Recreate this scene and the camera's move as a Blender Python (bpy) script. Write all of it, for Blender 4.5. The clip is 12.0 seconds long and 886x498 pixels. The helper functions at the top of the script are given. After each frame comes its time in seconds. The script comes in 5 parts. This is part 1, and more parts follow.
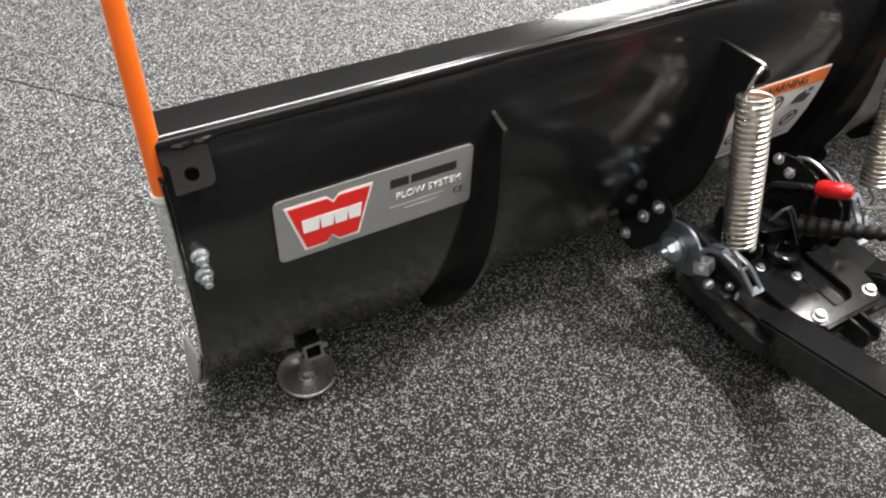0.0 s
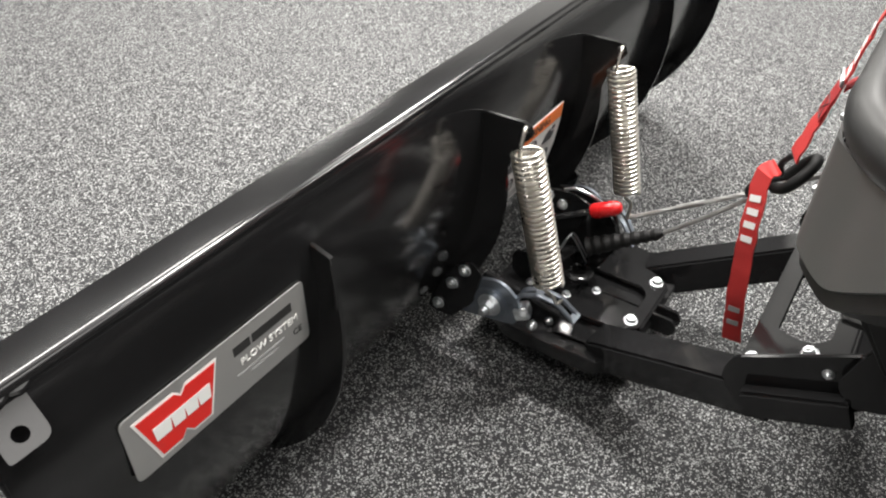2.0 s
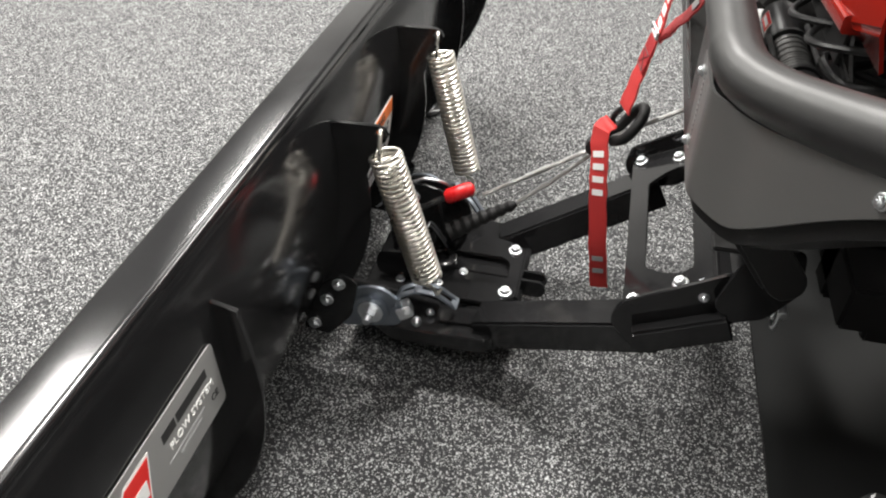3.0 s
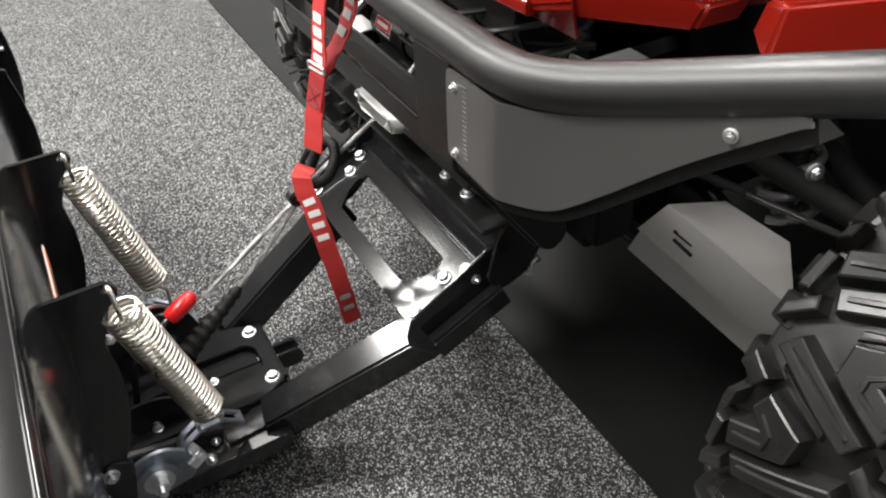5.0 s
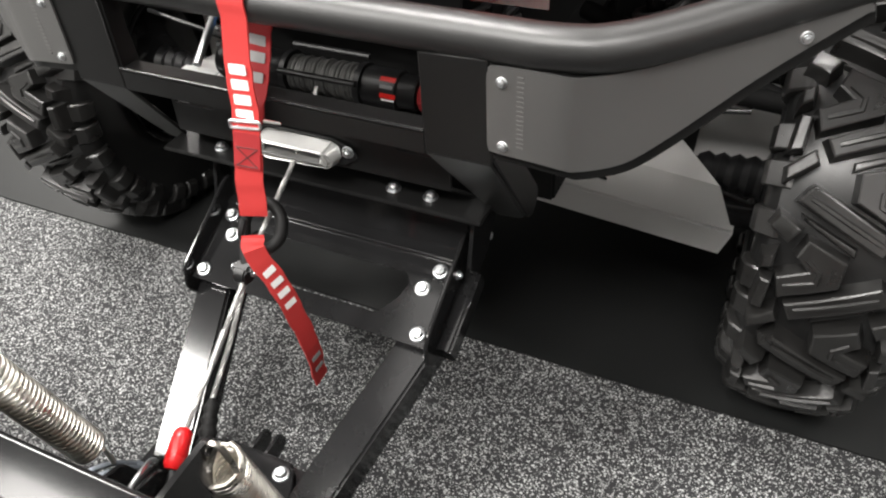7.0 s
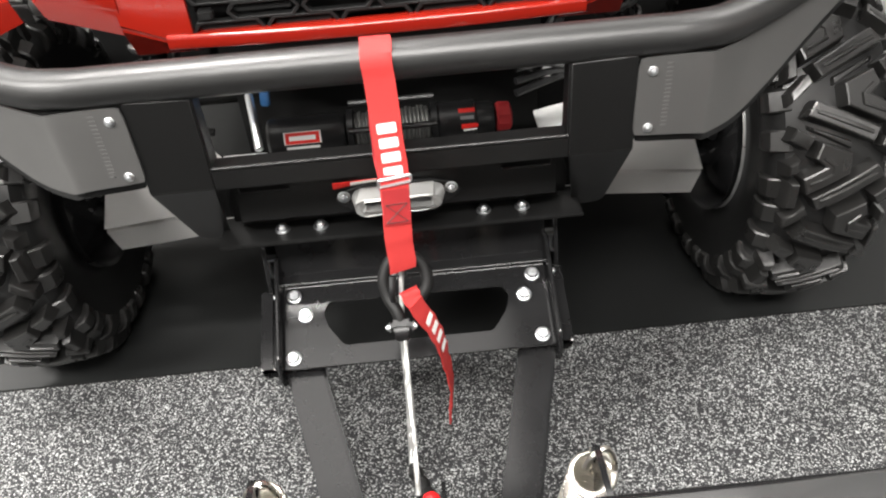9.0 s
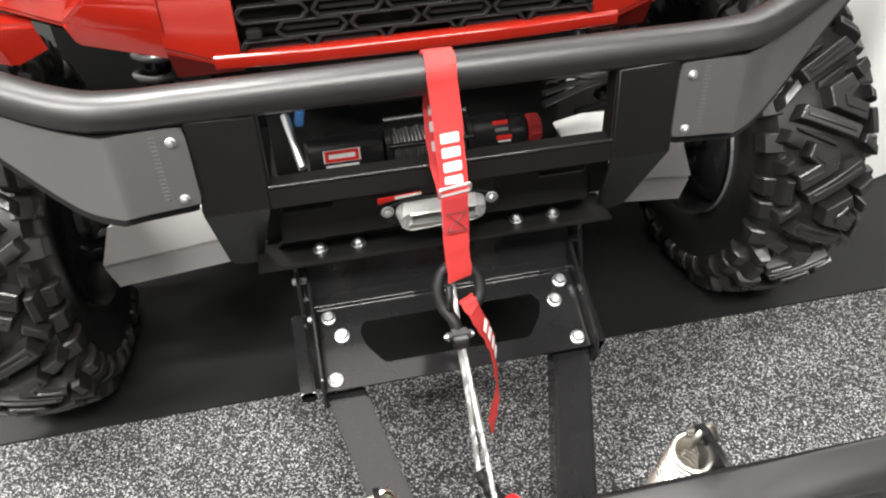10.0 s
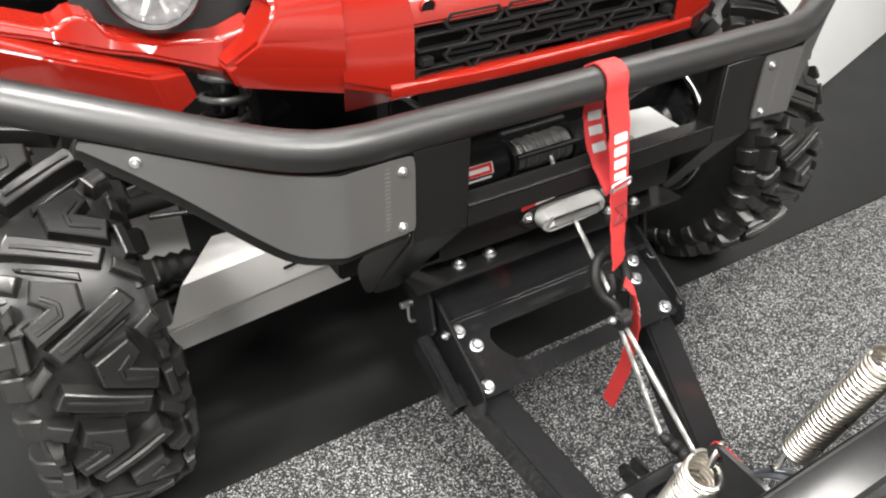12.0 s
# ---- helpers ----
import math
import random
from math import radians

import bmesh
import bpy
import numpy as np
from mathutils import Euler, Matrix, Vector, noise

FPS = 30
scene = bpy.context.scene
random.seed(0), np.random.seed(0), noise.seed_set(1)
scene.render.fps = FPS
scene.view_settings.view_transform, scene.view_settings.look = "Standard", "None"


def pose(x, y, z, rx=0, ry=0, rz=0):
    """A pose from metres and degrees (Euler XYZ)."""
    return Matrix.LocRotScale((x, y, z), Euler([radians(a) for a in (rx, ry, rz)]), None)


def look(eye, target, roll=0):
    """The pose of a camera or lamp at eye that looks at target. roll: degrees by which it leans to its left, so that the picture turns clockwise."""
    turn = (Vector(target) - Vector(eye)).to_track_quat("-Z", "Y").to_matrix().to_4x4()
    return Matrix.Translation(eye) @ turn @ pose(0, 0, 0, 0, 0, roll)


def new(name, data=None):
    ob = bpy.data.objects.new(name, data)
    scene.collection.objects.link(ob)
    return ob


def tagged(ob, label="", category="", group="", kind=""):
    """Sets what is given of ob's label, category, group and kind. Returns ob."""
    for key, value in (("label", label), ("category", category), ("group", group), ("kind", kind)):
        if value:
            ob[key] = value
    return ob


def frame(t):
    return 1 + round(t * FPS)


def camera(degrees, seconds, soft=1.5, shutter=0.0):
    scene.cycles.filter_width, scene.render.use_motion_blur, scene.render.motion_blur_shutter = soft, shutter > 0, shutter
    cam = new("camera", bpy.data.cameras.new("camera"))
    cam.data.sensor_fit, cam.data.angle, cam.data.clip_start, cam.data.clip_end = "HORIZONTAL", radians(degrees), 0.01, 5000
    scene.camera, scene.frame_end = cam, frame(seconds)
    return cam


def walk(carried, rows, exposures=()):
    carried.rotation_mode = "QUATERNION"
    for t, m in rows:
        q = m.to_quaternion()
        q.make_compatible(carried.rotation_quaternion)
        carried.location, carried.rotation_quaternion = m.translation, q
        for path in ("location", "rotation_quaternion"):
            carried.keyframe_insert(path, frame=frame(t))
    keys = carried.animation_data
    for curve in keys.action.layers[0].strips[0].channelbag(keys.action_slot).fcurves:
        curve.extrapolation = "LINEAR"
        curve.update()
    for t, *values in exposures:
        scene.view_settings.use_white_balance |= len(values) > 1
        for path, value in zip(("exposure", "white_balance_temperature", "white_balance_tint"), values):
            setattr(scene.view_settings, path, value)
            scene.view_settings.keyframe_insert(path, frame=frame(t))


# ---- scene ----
cam = camera(59.9, 12.0, 2.15)
PATH = [
    (0, (0.929, 0.138, 0.922), (0.143, -1.068, -0.467), 4.4),
    (0.5, (0.97, 0.15, 0.932), (0.062, -1.003, -0.427), 4.3),
    (1, (0.979, 0.131, 0.941), (-0.049, -0.983, -0.364), 3.7),
    (1.5, (0.964, 0.082, 0.946), (-0.178, -0.956, -0.326), 1.7),
    (2, (0.965, 0.024, 0.952), (-0.356, -0.814, -0.294), 1.9),
    (2.5, (0.974, -0.042, 0.956), (-0.466, -0.627, -0.302), 0.5),
    (3, (0.987, -0.09, 0.963), (-0.525, -0.433, -0.301), 0.7),
    (3.5, (1.006, -0.159, 0.983), (-0.551, -0.22, -0.271), -0.1),
    (3.7, (1.012, -0.19, 0.992), (-0.548, -0.129, -0.258), -1.1),
    (5.3, (0.827, -0.369, 0.99), (-0.459, 0.49, -0.279), -2.3),
    (5.5, (0.788, -0.396, 0.992), (-0.43, 0.54, -0.289), -2.2),
    (6, (0.725, -0.464, 0.991), (-0.334, 0.631, -0.306), -1.6),
    (6.5, (0.631, -0.574, 1.011), (-0.217, 0.687, -0.29), -2.6),
    (7, (0.541, -0.623, 1.007), (-0.145, 0.736, -0.291), -3.5),
    (7.5, (0.399, -0.648, 1.008), (-0.141, 0.778, -0.285), -4.4),
    (7.7, (0.335, -0.66, 1.013), (-0.137, 0.794, -0.278), -4.6),
    (9.3, (-0.019, -0.795, 1.049), (0.107, 0.769, -0.191), -3.5),
    (9.5, (-0.055, -0.801, 1.047), (0.121, 0.771, -0.177), -2.4),
    (10, (-0.149, -0.784, 1.04), (0.133, 0.795, -0.155), -2.8),
    (10.5, (-0.279, -0.742, 1.051), (0.104, 0.828, -0.126), -3.7),
    (11, (-0.371, -0.702, 1.048), (0.113, 0.855, -0.11), -2.9),
    (11.5, (-0.508, -0.674, 1.061), (0.166, 0.817, -0.089), -1.4),
    (12, (-0.652, -0.648, 1.065), (0.213, 0.735, -0.092), 0.7),
]
walk(cam, [(t, look(eye, target, roll)) for t, eye, target, roll in PATH], [(0.0, -0.03), (3.5, -0.06), (5.5, -0.2), (7.5, 0.04), (9.5, 0.24), (12.0, 0.26)])

# ---------------------------------------------------------------- world and lights
world = bpy.data.worlds.new("hall_world")
scene.world = world
world.use_nodes = True
world.node_tree.nodes["Background"].inputs[0].default_value = (0.9, 0.95, 1.0, 1)
world.node_tree.nodes["Background"].inputs[1].default_value = 0.07
scene.view_settings.exposure = 0.08


def panel_lamp(x, y, z, sx, sy, power, colour=(1.0, 0.97, 0.93)):
    """An unseen ceiling light panel that shines straight down."""
    lamp = bpy.data.lights.new("unseen_panel_lamp", "AREA")
    lamp.shape, lamp.size, lamp.size_y, lamp.energy, lamp.color = "RECTANGLE", sx, sy, power, colour
    new("unseen_panel_lamp", lamp).location = (x, y, z)


for lx, ly, sx, sy, p in (
    (-3.65, -4.3, 1.1, 0.9, 160),
    (-0.05, -2.02, 2.2, 0.6, 195),
    (-2.6, -1.58, 0.9, 0.7, 190),
    (-2.0, 0.25, 0.9, 0.7, 35),
    (-0.75, 0.1, 0.5, 0.4, 105),
    (3.1, -2.6, 1.5, 1.0, 15),
    # added fill for the right arm guard, tyre and fender
    (2.0, 0.3, 0.9, 0.7, 40),
    (-3.4, 2.8, 1.3, 0.9, 190),
    (0.2, 1.3, 2.6, 1.0, 40),
    # dim panel, added only for a grey sheen on arms and cross plate
    (-0.3, -0.75, 1.4, 0.9, 11),
    (3.3, -5.0, 1.4, 0.9, 100),
):
    panel_lamp(lx, ly, 3.14, sx, sy, p)


# ---------------------------------------------------------------- materials
def material(name, colour, rough=0.5, metal=0.0, coat=0.0, spec=0.5):
    m = bpy.data.materials.new(name)
    m.use_nodes = True
    b = m.node_tree.nodes["Principled BSDF"]
    b.inputs["Base Color"].default_value = (*colour, 1)
    b.inputs["Roughness"].default_value = rough
    b.inputs["Metallic"].default_value = metal
    b.inputs["Coat Weight"].default_value = coat
    b.inputs["Coat Roughness"].default_value = 0.08
    b.inputs["Specular IOR Level"].default_value = spec
    return m


def link(m, a, b):
    m.node_tree.links.new(a, b)


def node(m, kind, **inputs):
    n = m.node_tree.nodes.new(kind)
    for key, value in inputs.items():
        n.inputs[key.replace("_", " ")].default_value = value
    return n


def worn(name, colour, rough, metal=0.0, coat=0.0, grain=300.0, relief=0.0004, blotch=6.0, vary=0.25, rvary=0.12, stretch=(1, 1, 1), spec=0.5):
    """A surface with fine grain in its relief and broad, faint changes of tone and gloss."""
    m = material(name, colour, rough, metal, coat, spec)
    b = m.node_tree.nodes["Principled BSDF"]
    tc = node(m, "ShaderNodeTexCoord")
    mp = node(m, "ShaderNodeMapping")
    mp.inputs["Scale"].default_value = stretch
    link(m, tc.outputs["Object"], mp.inputs["Vector"])
    broad = node(m, "ShaderNodeTexNoise", Scale=blotch, Detail=5.0, Roughness=0.6)
    fine = node(m, "ShaderNodeTexNoise", Scale=grain, Detail=3.0)
    for n in (broad, fine):
        link(m, mp.outputs["Vector"], n.inputs["Vector"])
    mix = node(m, "ShaderNodeMix")
    mix.data_type = "RGBA"
    mix.inputs["A"].default_value = (*[c * (1 - vary) for c in colour], 1)
    mix.inputs["B"].default_value = (*[min(1, c * (1 + vary)) for c in colour], 1)
    link(m, broad.outputs["Fac"], mix.inputs["Factor"])
    link(m, mix.outputs["Result"], b.inputs["Base Color"])
    rr = node(m, "ShaderNodeMapRange")
    rr.inputs["To Min"].default_value, rr.inputs["To Max"].default_value = max(0.02, rough - rvary), rough + rvary
    link(m, broad.outputs["Fac"], rr.inputs["Value"])
    link(m, rr.outputs["Result"], b.inputs["Roughness"])
    if relief:
        bump = node(m, "ShaderNodeBump", Strength=0.6, Distance=relief)
        link(m, fine.outputs["Fac"], bump.inputs["Height"])
        link(m, bump.outputs["Normal"], b.inputs["Normal"])
    return m


def fleck_floor():
    """Black crumb-rubber flooring with pale grey chips of uneven shape."""
    m = material("rubber_chip_floor", (0.02, 0.02, 0.021), 0.66, spec=0.22)
    b = m.node_tree.nodes["Principled BSDF"]
    tc = node(m, "ShaderNodeTexCoord")
    wob = node(m, "ShaderNodeTexNoise", Scale=120.0, Detail=2.0)
    link(m, tc.outputs["Object"], wob.inputs["Vector"])
    off = node(m, "ShaderNodeVectorMath")
    off.operation = "MULTIPLY_ADD"
    link(m, wob.outputs["Color"], off.inputs[0])
    off.inputs[1].default_value = (0.006, 0.006, 0.0)
    link(m, tc.outputs["Object"], off.inputs[2])
    layers = []
    for turn, sx, sy, share, size in ((20, 225, 410, 0.14, 0.53), (-50, 250, 450, 0.14, 0.51), (75, 420, 600, 0.2, 0.52)):
        mp = node(m, "ShaderNodeMapping")
        mp.inputs["Rotation"].default_value = (0, 0, radians(turn))
        link(m, off.outputs[0], mp.inputs["Vector"])
        st = node(m, "ShaderNodeVectorMath")
        st.operation = "MULTIPLY"
        st.inputs[1].default_value = (sx, sy, 0)
        link(m, mp.outputs["Vector"], st.inputs[0])
        v = node(m, "ShaderNodeTexVoronoi", Scale=1.0)
        v.voronoi_dimensions = "2D"
        link(m, st.outputs[0], v.inputs["Vector"])
        sep = node(m, "ShaderNodeSeparateColor")
        link(m, v.outputs["Color"], sep.inputs["Color"])
        pick = node(m, "ShaderNodeMath")
        pick.operation = "LESS_THAN"
        pick.inputs[1].default_value = share
        link(m, sep.outputs["Red"], pick.inputs[0])
        near = node(m, "ShaderNodeMapRange")
        near.inputs["From Min"].default_value, near.inputs["From Max"].default_value = size, size - 0.2
        link(m, v.outputs["Distance"], near.inputs["Value"])
        tone = node(m, "ShaderNodeMapRange")
        tone.inputs["To Min"].default_value, tone.inputs["To Max"].default_value = 0.16, 0.95
        link(m, sep.outputs["Green"], tone.inputs["Value"])
        a = node(m, "ShaderNodeMath")
        a.operation = "MULTIPLY"
        link(m, pick.outputs[0], a.inputs[0])
        link(m, near.outputs["Result"], a.inputs[1])
        c = node(m, "ShaderNodeMath")
        c.operation = "MULTIPLY"
        link(m, a.outputs[0], c.inputs[0])
        link(m, tone.outputs["Result"], c.inputs[1])
        layers.append(c)
    top = node(m, "ShaderNodeMath")
    top.operation = "MAXIMUM"
    link(m, layers[0].outputs[0], top.inputs[0])
    link(m, layers[1].outputs[0], top.inputs[1])
    top2 = node(m, "ShaderNodeMath")
    top2.operation = "MAXIMUM"
    link(m, top.outputs[0], top2.inputs[0])
    link(m, layers[2].outputs[0], top2.inputs[1])
    broad = node(m, "ShaderNodeTexNoise", Scale=70.0, Detail=6.0, Roughness=0.75)
    link(m, tc.outputs["Object"], broad.inputs["Vector"])
    base = node(m, "ShaderNodeMix")
    base.data_type = "RGBA"
    base.inputs["A"].default_value, base.inputs["B"].default_value = (0.005, 0.005, 0.0055, 1), (0.046, 0.046, 0.0485, 1)
    link(m, broad.outputs["Fac"], base.inputs["Factor"])
    mix = node(m, "ShaderNodeMix")
    mix.data_type = "RGBA"
    mix.inputs["B"].default_value = (0.6, 0.61, 0.6, 1)
    link(m, base.outputs["Result"], mix.inputs["A"])
    link(m, top2.outputs[0], mix.inputs["Factor"])
    link(m, mix.outputs["Result"], b.inputs["Base Color"])
    bump = node(m, "ShaderNodeBump", Strength=0.5, Distance=0.0006)
    link(m, wob.outputs["Fac"], bump.inputs["Height"])
    link(m, bump.outputs["Normal"], b.inputs["Normal"])
    return m


def brushed(name, colour, rough):
    return worn(name, colour, rough, 1.0, grain=120, relief=0.00012, blotch=9, vary=0.12, rvary=0.08, stretch=(1, 1, 12))


FLOOR = fleck_floor()
MAT = worn("grey_vinyl", (0.0115, 0.012, 0.012), 0.46, spec=0.26, grain=700, relief=0.0002, blotch=2.5, vary=0.15)
WALL = worn("pale_grey_wall_paint", (0.46, 0.46, 0.45), 0.8, blotch=1.5, vary=0.08)
WHITE = worn("white_laminate", (0.86, 0.87, 0.86), 0.4, blotch=2, vary=0.03)
CEIL = worn("dark_grey_ceiling", (0.16, 0.16, 0.16), 0.9, blotch=1.0, vary=0.06)
BLADE = worn("gloss_black_powder_coat", (0.0095, 0.0095, 0.0099), 0.15, coat=0.2, grain=420, relief=0.00003, blotch=7, rvary=0.05, spec=0.5)
FRAME = worn("satin_black_powder_coat", (0.0125, 0.0125, 0.013), 0.12, grain=500, relief=0.00001, blotch=9, rvary=0.03, spec=0.45)
BUMPER = worn("textured_black_coat", (0.0085, 0.0085, 0.0085), 0.32, spec=0.34, grain=900, relief=0.0003, blotch=8, rvary=0.05)
TUBING = worn("satin_black_tube_coat", (0.012, 0.012, 0.012), 0.37, spec=0.7, grain=1200, relief=0.0002, blotch=8, rvary=0.04)
WING = worn("graphite_grey_coat", (0.185, 0.183, 0.18), 0.35, 0.65, grain=1100, relief=0.0002, blotch=5, vary=0.08, rvary=0.05)
PALE_DASH = worn("pale_dash_grey_coat", (0.215, 0.212, 0.208), 0.3, 0.6, blotch=60, vary=0.3)
RED = worn("gloss_red_plastic", (0.225, 0.0105, 0.0055), 0.17, coat=0.7, spec=0.45, grain=200, relief=0.0, blotch=4, vary=0.08, rvary=0.05)
# smoother than the lugs, and darker to hold the shade between them
CARCASS = worn("groove_shaded_tyre_rubber", (0.011, 0.011, 0.011), 0.32, spec=0.5, grain=500, relief=0.0002, blotch=14, vary=0.3)
TYRE = worn("tyre_rubber", (0.0135, 0.0132, 0.0128), 0.31, spec=0.7, grain=500, relief=0.0003, blotch=14, vary=0.3)
PLASTIC = worn("black_moulded_plastic", (0.01, 0.01, 0.0105), 0.38, grain=800, relief=0.0002, blotch=12)
DARK = worn("dark_underbody", (0.006, 0.006, 0.006), 0.75, blotch=10, spec=0.15)
ALU = worn("bead_blasted_aluminium", (0.74, 0.73, 0.715), 0.42, 0.3, grain=900, relief=0.0001, blotch=5, vary=0.1)
ZINC = brushed("zinc_plate", (0.8, 0.82, 0.84), 0.34)
SPRING = worn("bright_spring_wire", (0.72, 0.69, 0.63), 0.3, 1.0, grain=400, relief=0.00005, blotch=30, vary=0.08)
CABLE = worn("steel_rope", (0.4, 0.4, 0.39), 0.4, 0.8, grain=900, relief=0.0006, blotch=60, vary=0.4)
DRUM = worn("dark_rope_coil", (0.19, 0.19, 0.185), 0.42, 0.7, grain=900, relief=0.0005, blotch=60, vary=0.4)
STRAP = worn("red_webbing", (0.5, 0.03, 0.028), 0.75, grain=1500, relief=0.0008, blotch=25, vary=0.15)
# darker copy of the webbing; on the rear band it stands for shade
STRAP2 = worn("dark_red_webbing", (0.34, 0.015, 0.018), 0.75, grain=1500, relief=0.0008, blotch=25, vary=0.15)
PRINT = material("white_print", (0.82, 0.82, 0.8), 0.6)
PRINT_GREY = material("grey_print", (0.33, 0.33, 0.33), 0.6)
PRINT_DARK = material("dark_grey_print", (0.07, 0.07, 0.075), 0.55)
PRINT_BLACK = material("black_print", (0.02, 0.02, 0.02), 0.5)
PLATE = worn("satin_grey_nameplate", (0.36, 0.36, 0.35), 0.4, 0.5, grain=600, relief=0.0001, blotch=6, vary=0.1)
LOGO = material("red_print", (0.68, 0.02, 0.015), 0.45)
ORANGE = material("orange_print", (0.8, 0.2, 0.04), 0.5)
MARKER = worn("orange_fibreglass", (0.95, 0.16, 0.012), 0.4, blotch=20, vary=0.06)
KNOB = worn("red_vinyl_grip", (0.55, 0.01, 0.012), 0.28, blotch=20, vary=0.15)
LABEL = worn("white_label", (0.72, 0.72, 0.7), 0.45, blotch=10, vary=0.05)
EAR = worn("dull_blue_zinc", (0.27, 0.3, 0.34), 0.38, 0.9, grain=300, relief=0.0001, blotch=30, vary=0.2)
COIL = worn("grey_spring_paint", (0.05, 0.05, 0.05), 0.28, blotch=20)
FAIRLEAD = worn("cast_aluminium", (0.46, 0.46, 0.45), 0.38, 0.7, grain=700, relief=0.0001, blotch=30)
SHOE = worn("dull_polished_steel", (0.38, 0.38, 0.38), 0.3, 0.75, blotch=40, vary=0.2)
GRILLE = worn("matt_black_plastic", (0.006, 0.006, 0.006), 0.55, spec=0.3, grain=800, relief=0.0002, blotch=12)
SILVER = material("silvered_reflector", (0.92, 0.92, 0.93), 0.22, 0.9)


def glass(name, rough, tint=(1, 1, 1)):
    m = material(name, tint, rough)
    m.node_tree.nodes["Principled BSDF"].inputs["Transmission Weight"].default_value = 1.0
    return m


LENS = glass("clear_lens", 0.02)
POLY = glass("cloudy_clear_plastic", 0.12, (0.9, 0.91, 0.91))


# ---------------------------------------------------------------- mesh tools
def finish(name, bm, mat, smooth=None):
    bmesh.ops.recalc_face_normals(bm, faces=bm.faces)
    me = bpy.data.meshes.new(name)
    bm.to_mesh(me)
    bm.free()
    me.materials.append(mat)
    if smooth:
        me.shade_smooth()
        me.set_sharp_from_angle(angle=radians(smooth))
    return me


def thing(name, at, label, category, group="", kind=""):
    """The empty at a thing's base, which holds its parts."""
    ob = new(name)
    ob.location = at
    ob.empty_display_size = 0.05
    return tagged(ob, label, category, group, kind)


def under(ob, parent):
    """Hangs ob, given in world metres, under a parent."""
    ob.parent = parent
    ob.matrix_parent_inverse = parent.matrix_basis.inverted()
    return ob


def part(name, bm, mat, parent, label="", smooth=35):
    ob = under(new(name, finish(name, bm, mat, smooth)), parent)
    if label:
        ob["label"] = label
    return ob


def shared(name, me, m, parent, label=""):
    """A part on a mesh that alike parts share, at the pose m."""
    ob = under(new(name, me), parent)
    ob.matrix_basis = m
    if label:
        ob["label"] = label
    return ob


def solo(name, bm, mat, label, category, group="", kind="", smooth=35):
    return tagged(new(name, finish(name, bm, mat, smooth)), label, category, group, kind)


def bevel(bm, width, segments=2, angle=30):
    if width > 0:
        edges = [e for e in bm.edges if len(e.link_faces) == 2 and e.calc_face_angle(0) > radians(angle)]
        bmesh.ops.bevel(bm, geom=edges, offset=width, segments=segments, affect="EDGES", clamp_overlap=True)
    return bm


def box(size, m=None, edge=0.002, segments=2):
    bm = bmesh.new()
    bmesh.ops.create_cube(bm, size=1, matrix=Matrix.Diagonal((*size, 1)))
    bevel(bm, edge, segments)
    bm.transform(m or Matrix.Identity(4))
    return bm


def block(x0, x1, y0, y1, z0, z1, edge=0.002):
    return box((x1 - x0, y1 - y0, z1 - z0), pose((x0 + x1) / 2, (y0 + y1) / 2, (z0 + z1) / 2), edge)


def axes(origin, ax, ay):
    """A pose with its x along ax, its y nearest to ay."""
    x = Vector(ax).normalized()
    z = x.cross(Vector(ay)).normalized()
    y = z.cross(x)
    m = Matrix((x, y, z)).transposed().to_4x4()
    m.translation = origin
    return m


def aim(a, b, up=(0, 0, 1)):
    """A pose at a with its z towards b."""
    z = (Vector(b) - Vector(a)).normalized()
    u = Vector(up) if abs(z.dot(Vector(up))) < 0.95 else Vector((1, 0, 0))
    x = u.cross(z).normalized()
    m = Matrix((x, z.cross(x), z)).transposed().to_4x4()
    m.translation = a
    return m


def rod(a, b, r, r2=None, seg=20, edge=0.0):
    bm = bmesh.new()
    h = (Vector(b) - Vector(a)).length
    bmesh.ops.create_cone(bm, cap_ends=True, segments=seg, radius1=r, radius2=r if r2 is None else r2, depth=h, matrix=Matrix.Translation((0, 0, h / 2)))
    bevel(bm, edge, 2, 50)
    bm.transform(aim(a, b))
    return bm


def beam(a, b, w, h, up=(0, 0, 1), edge=0.004, wall=0.0):
    """A square tube from a to b, its top face at the height of the points a and b, w across and h high; wall: open at its ends."""
    a, b = Vector(a), Vector(b)
    m = aim(a, b, up)
    n = (b - a).length
    bm = bmesh.new()
    bmesh.ops.create_cube(bm, size=1, matrix=Matrix.Translation((0, -h / 2, n / 2)) @ Matrix.Diagonal((w, h, n, 1)))
    if wall:
        ends = [f for f in bm.faces if abs(f.normal.z) > 0.9]
        bmesh.ops.inset_individual(bm, faces=ends, thickness=wall)
        for f in ends:
            bmesh.ops.translate(bm, verts=f.verts, vec=-f.normal * 0.03)
    bevel(bm, edge, 2, 60)
    bm.transform(m)
    return bm


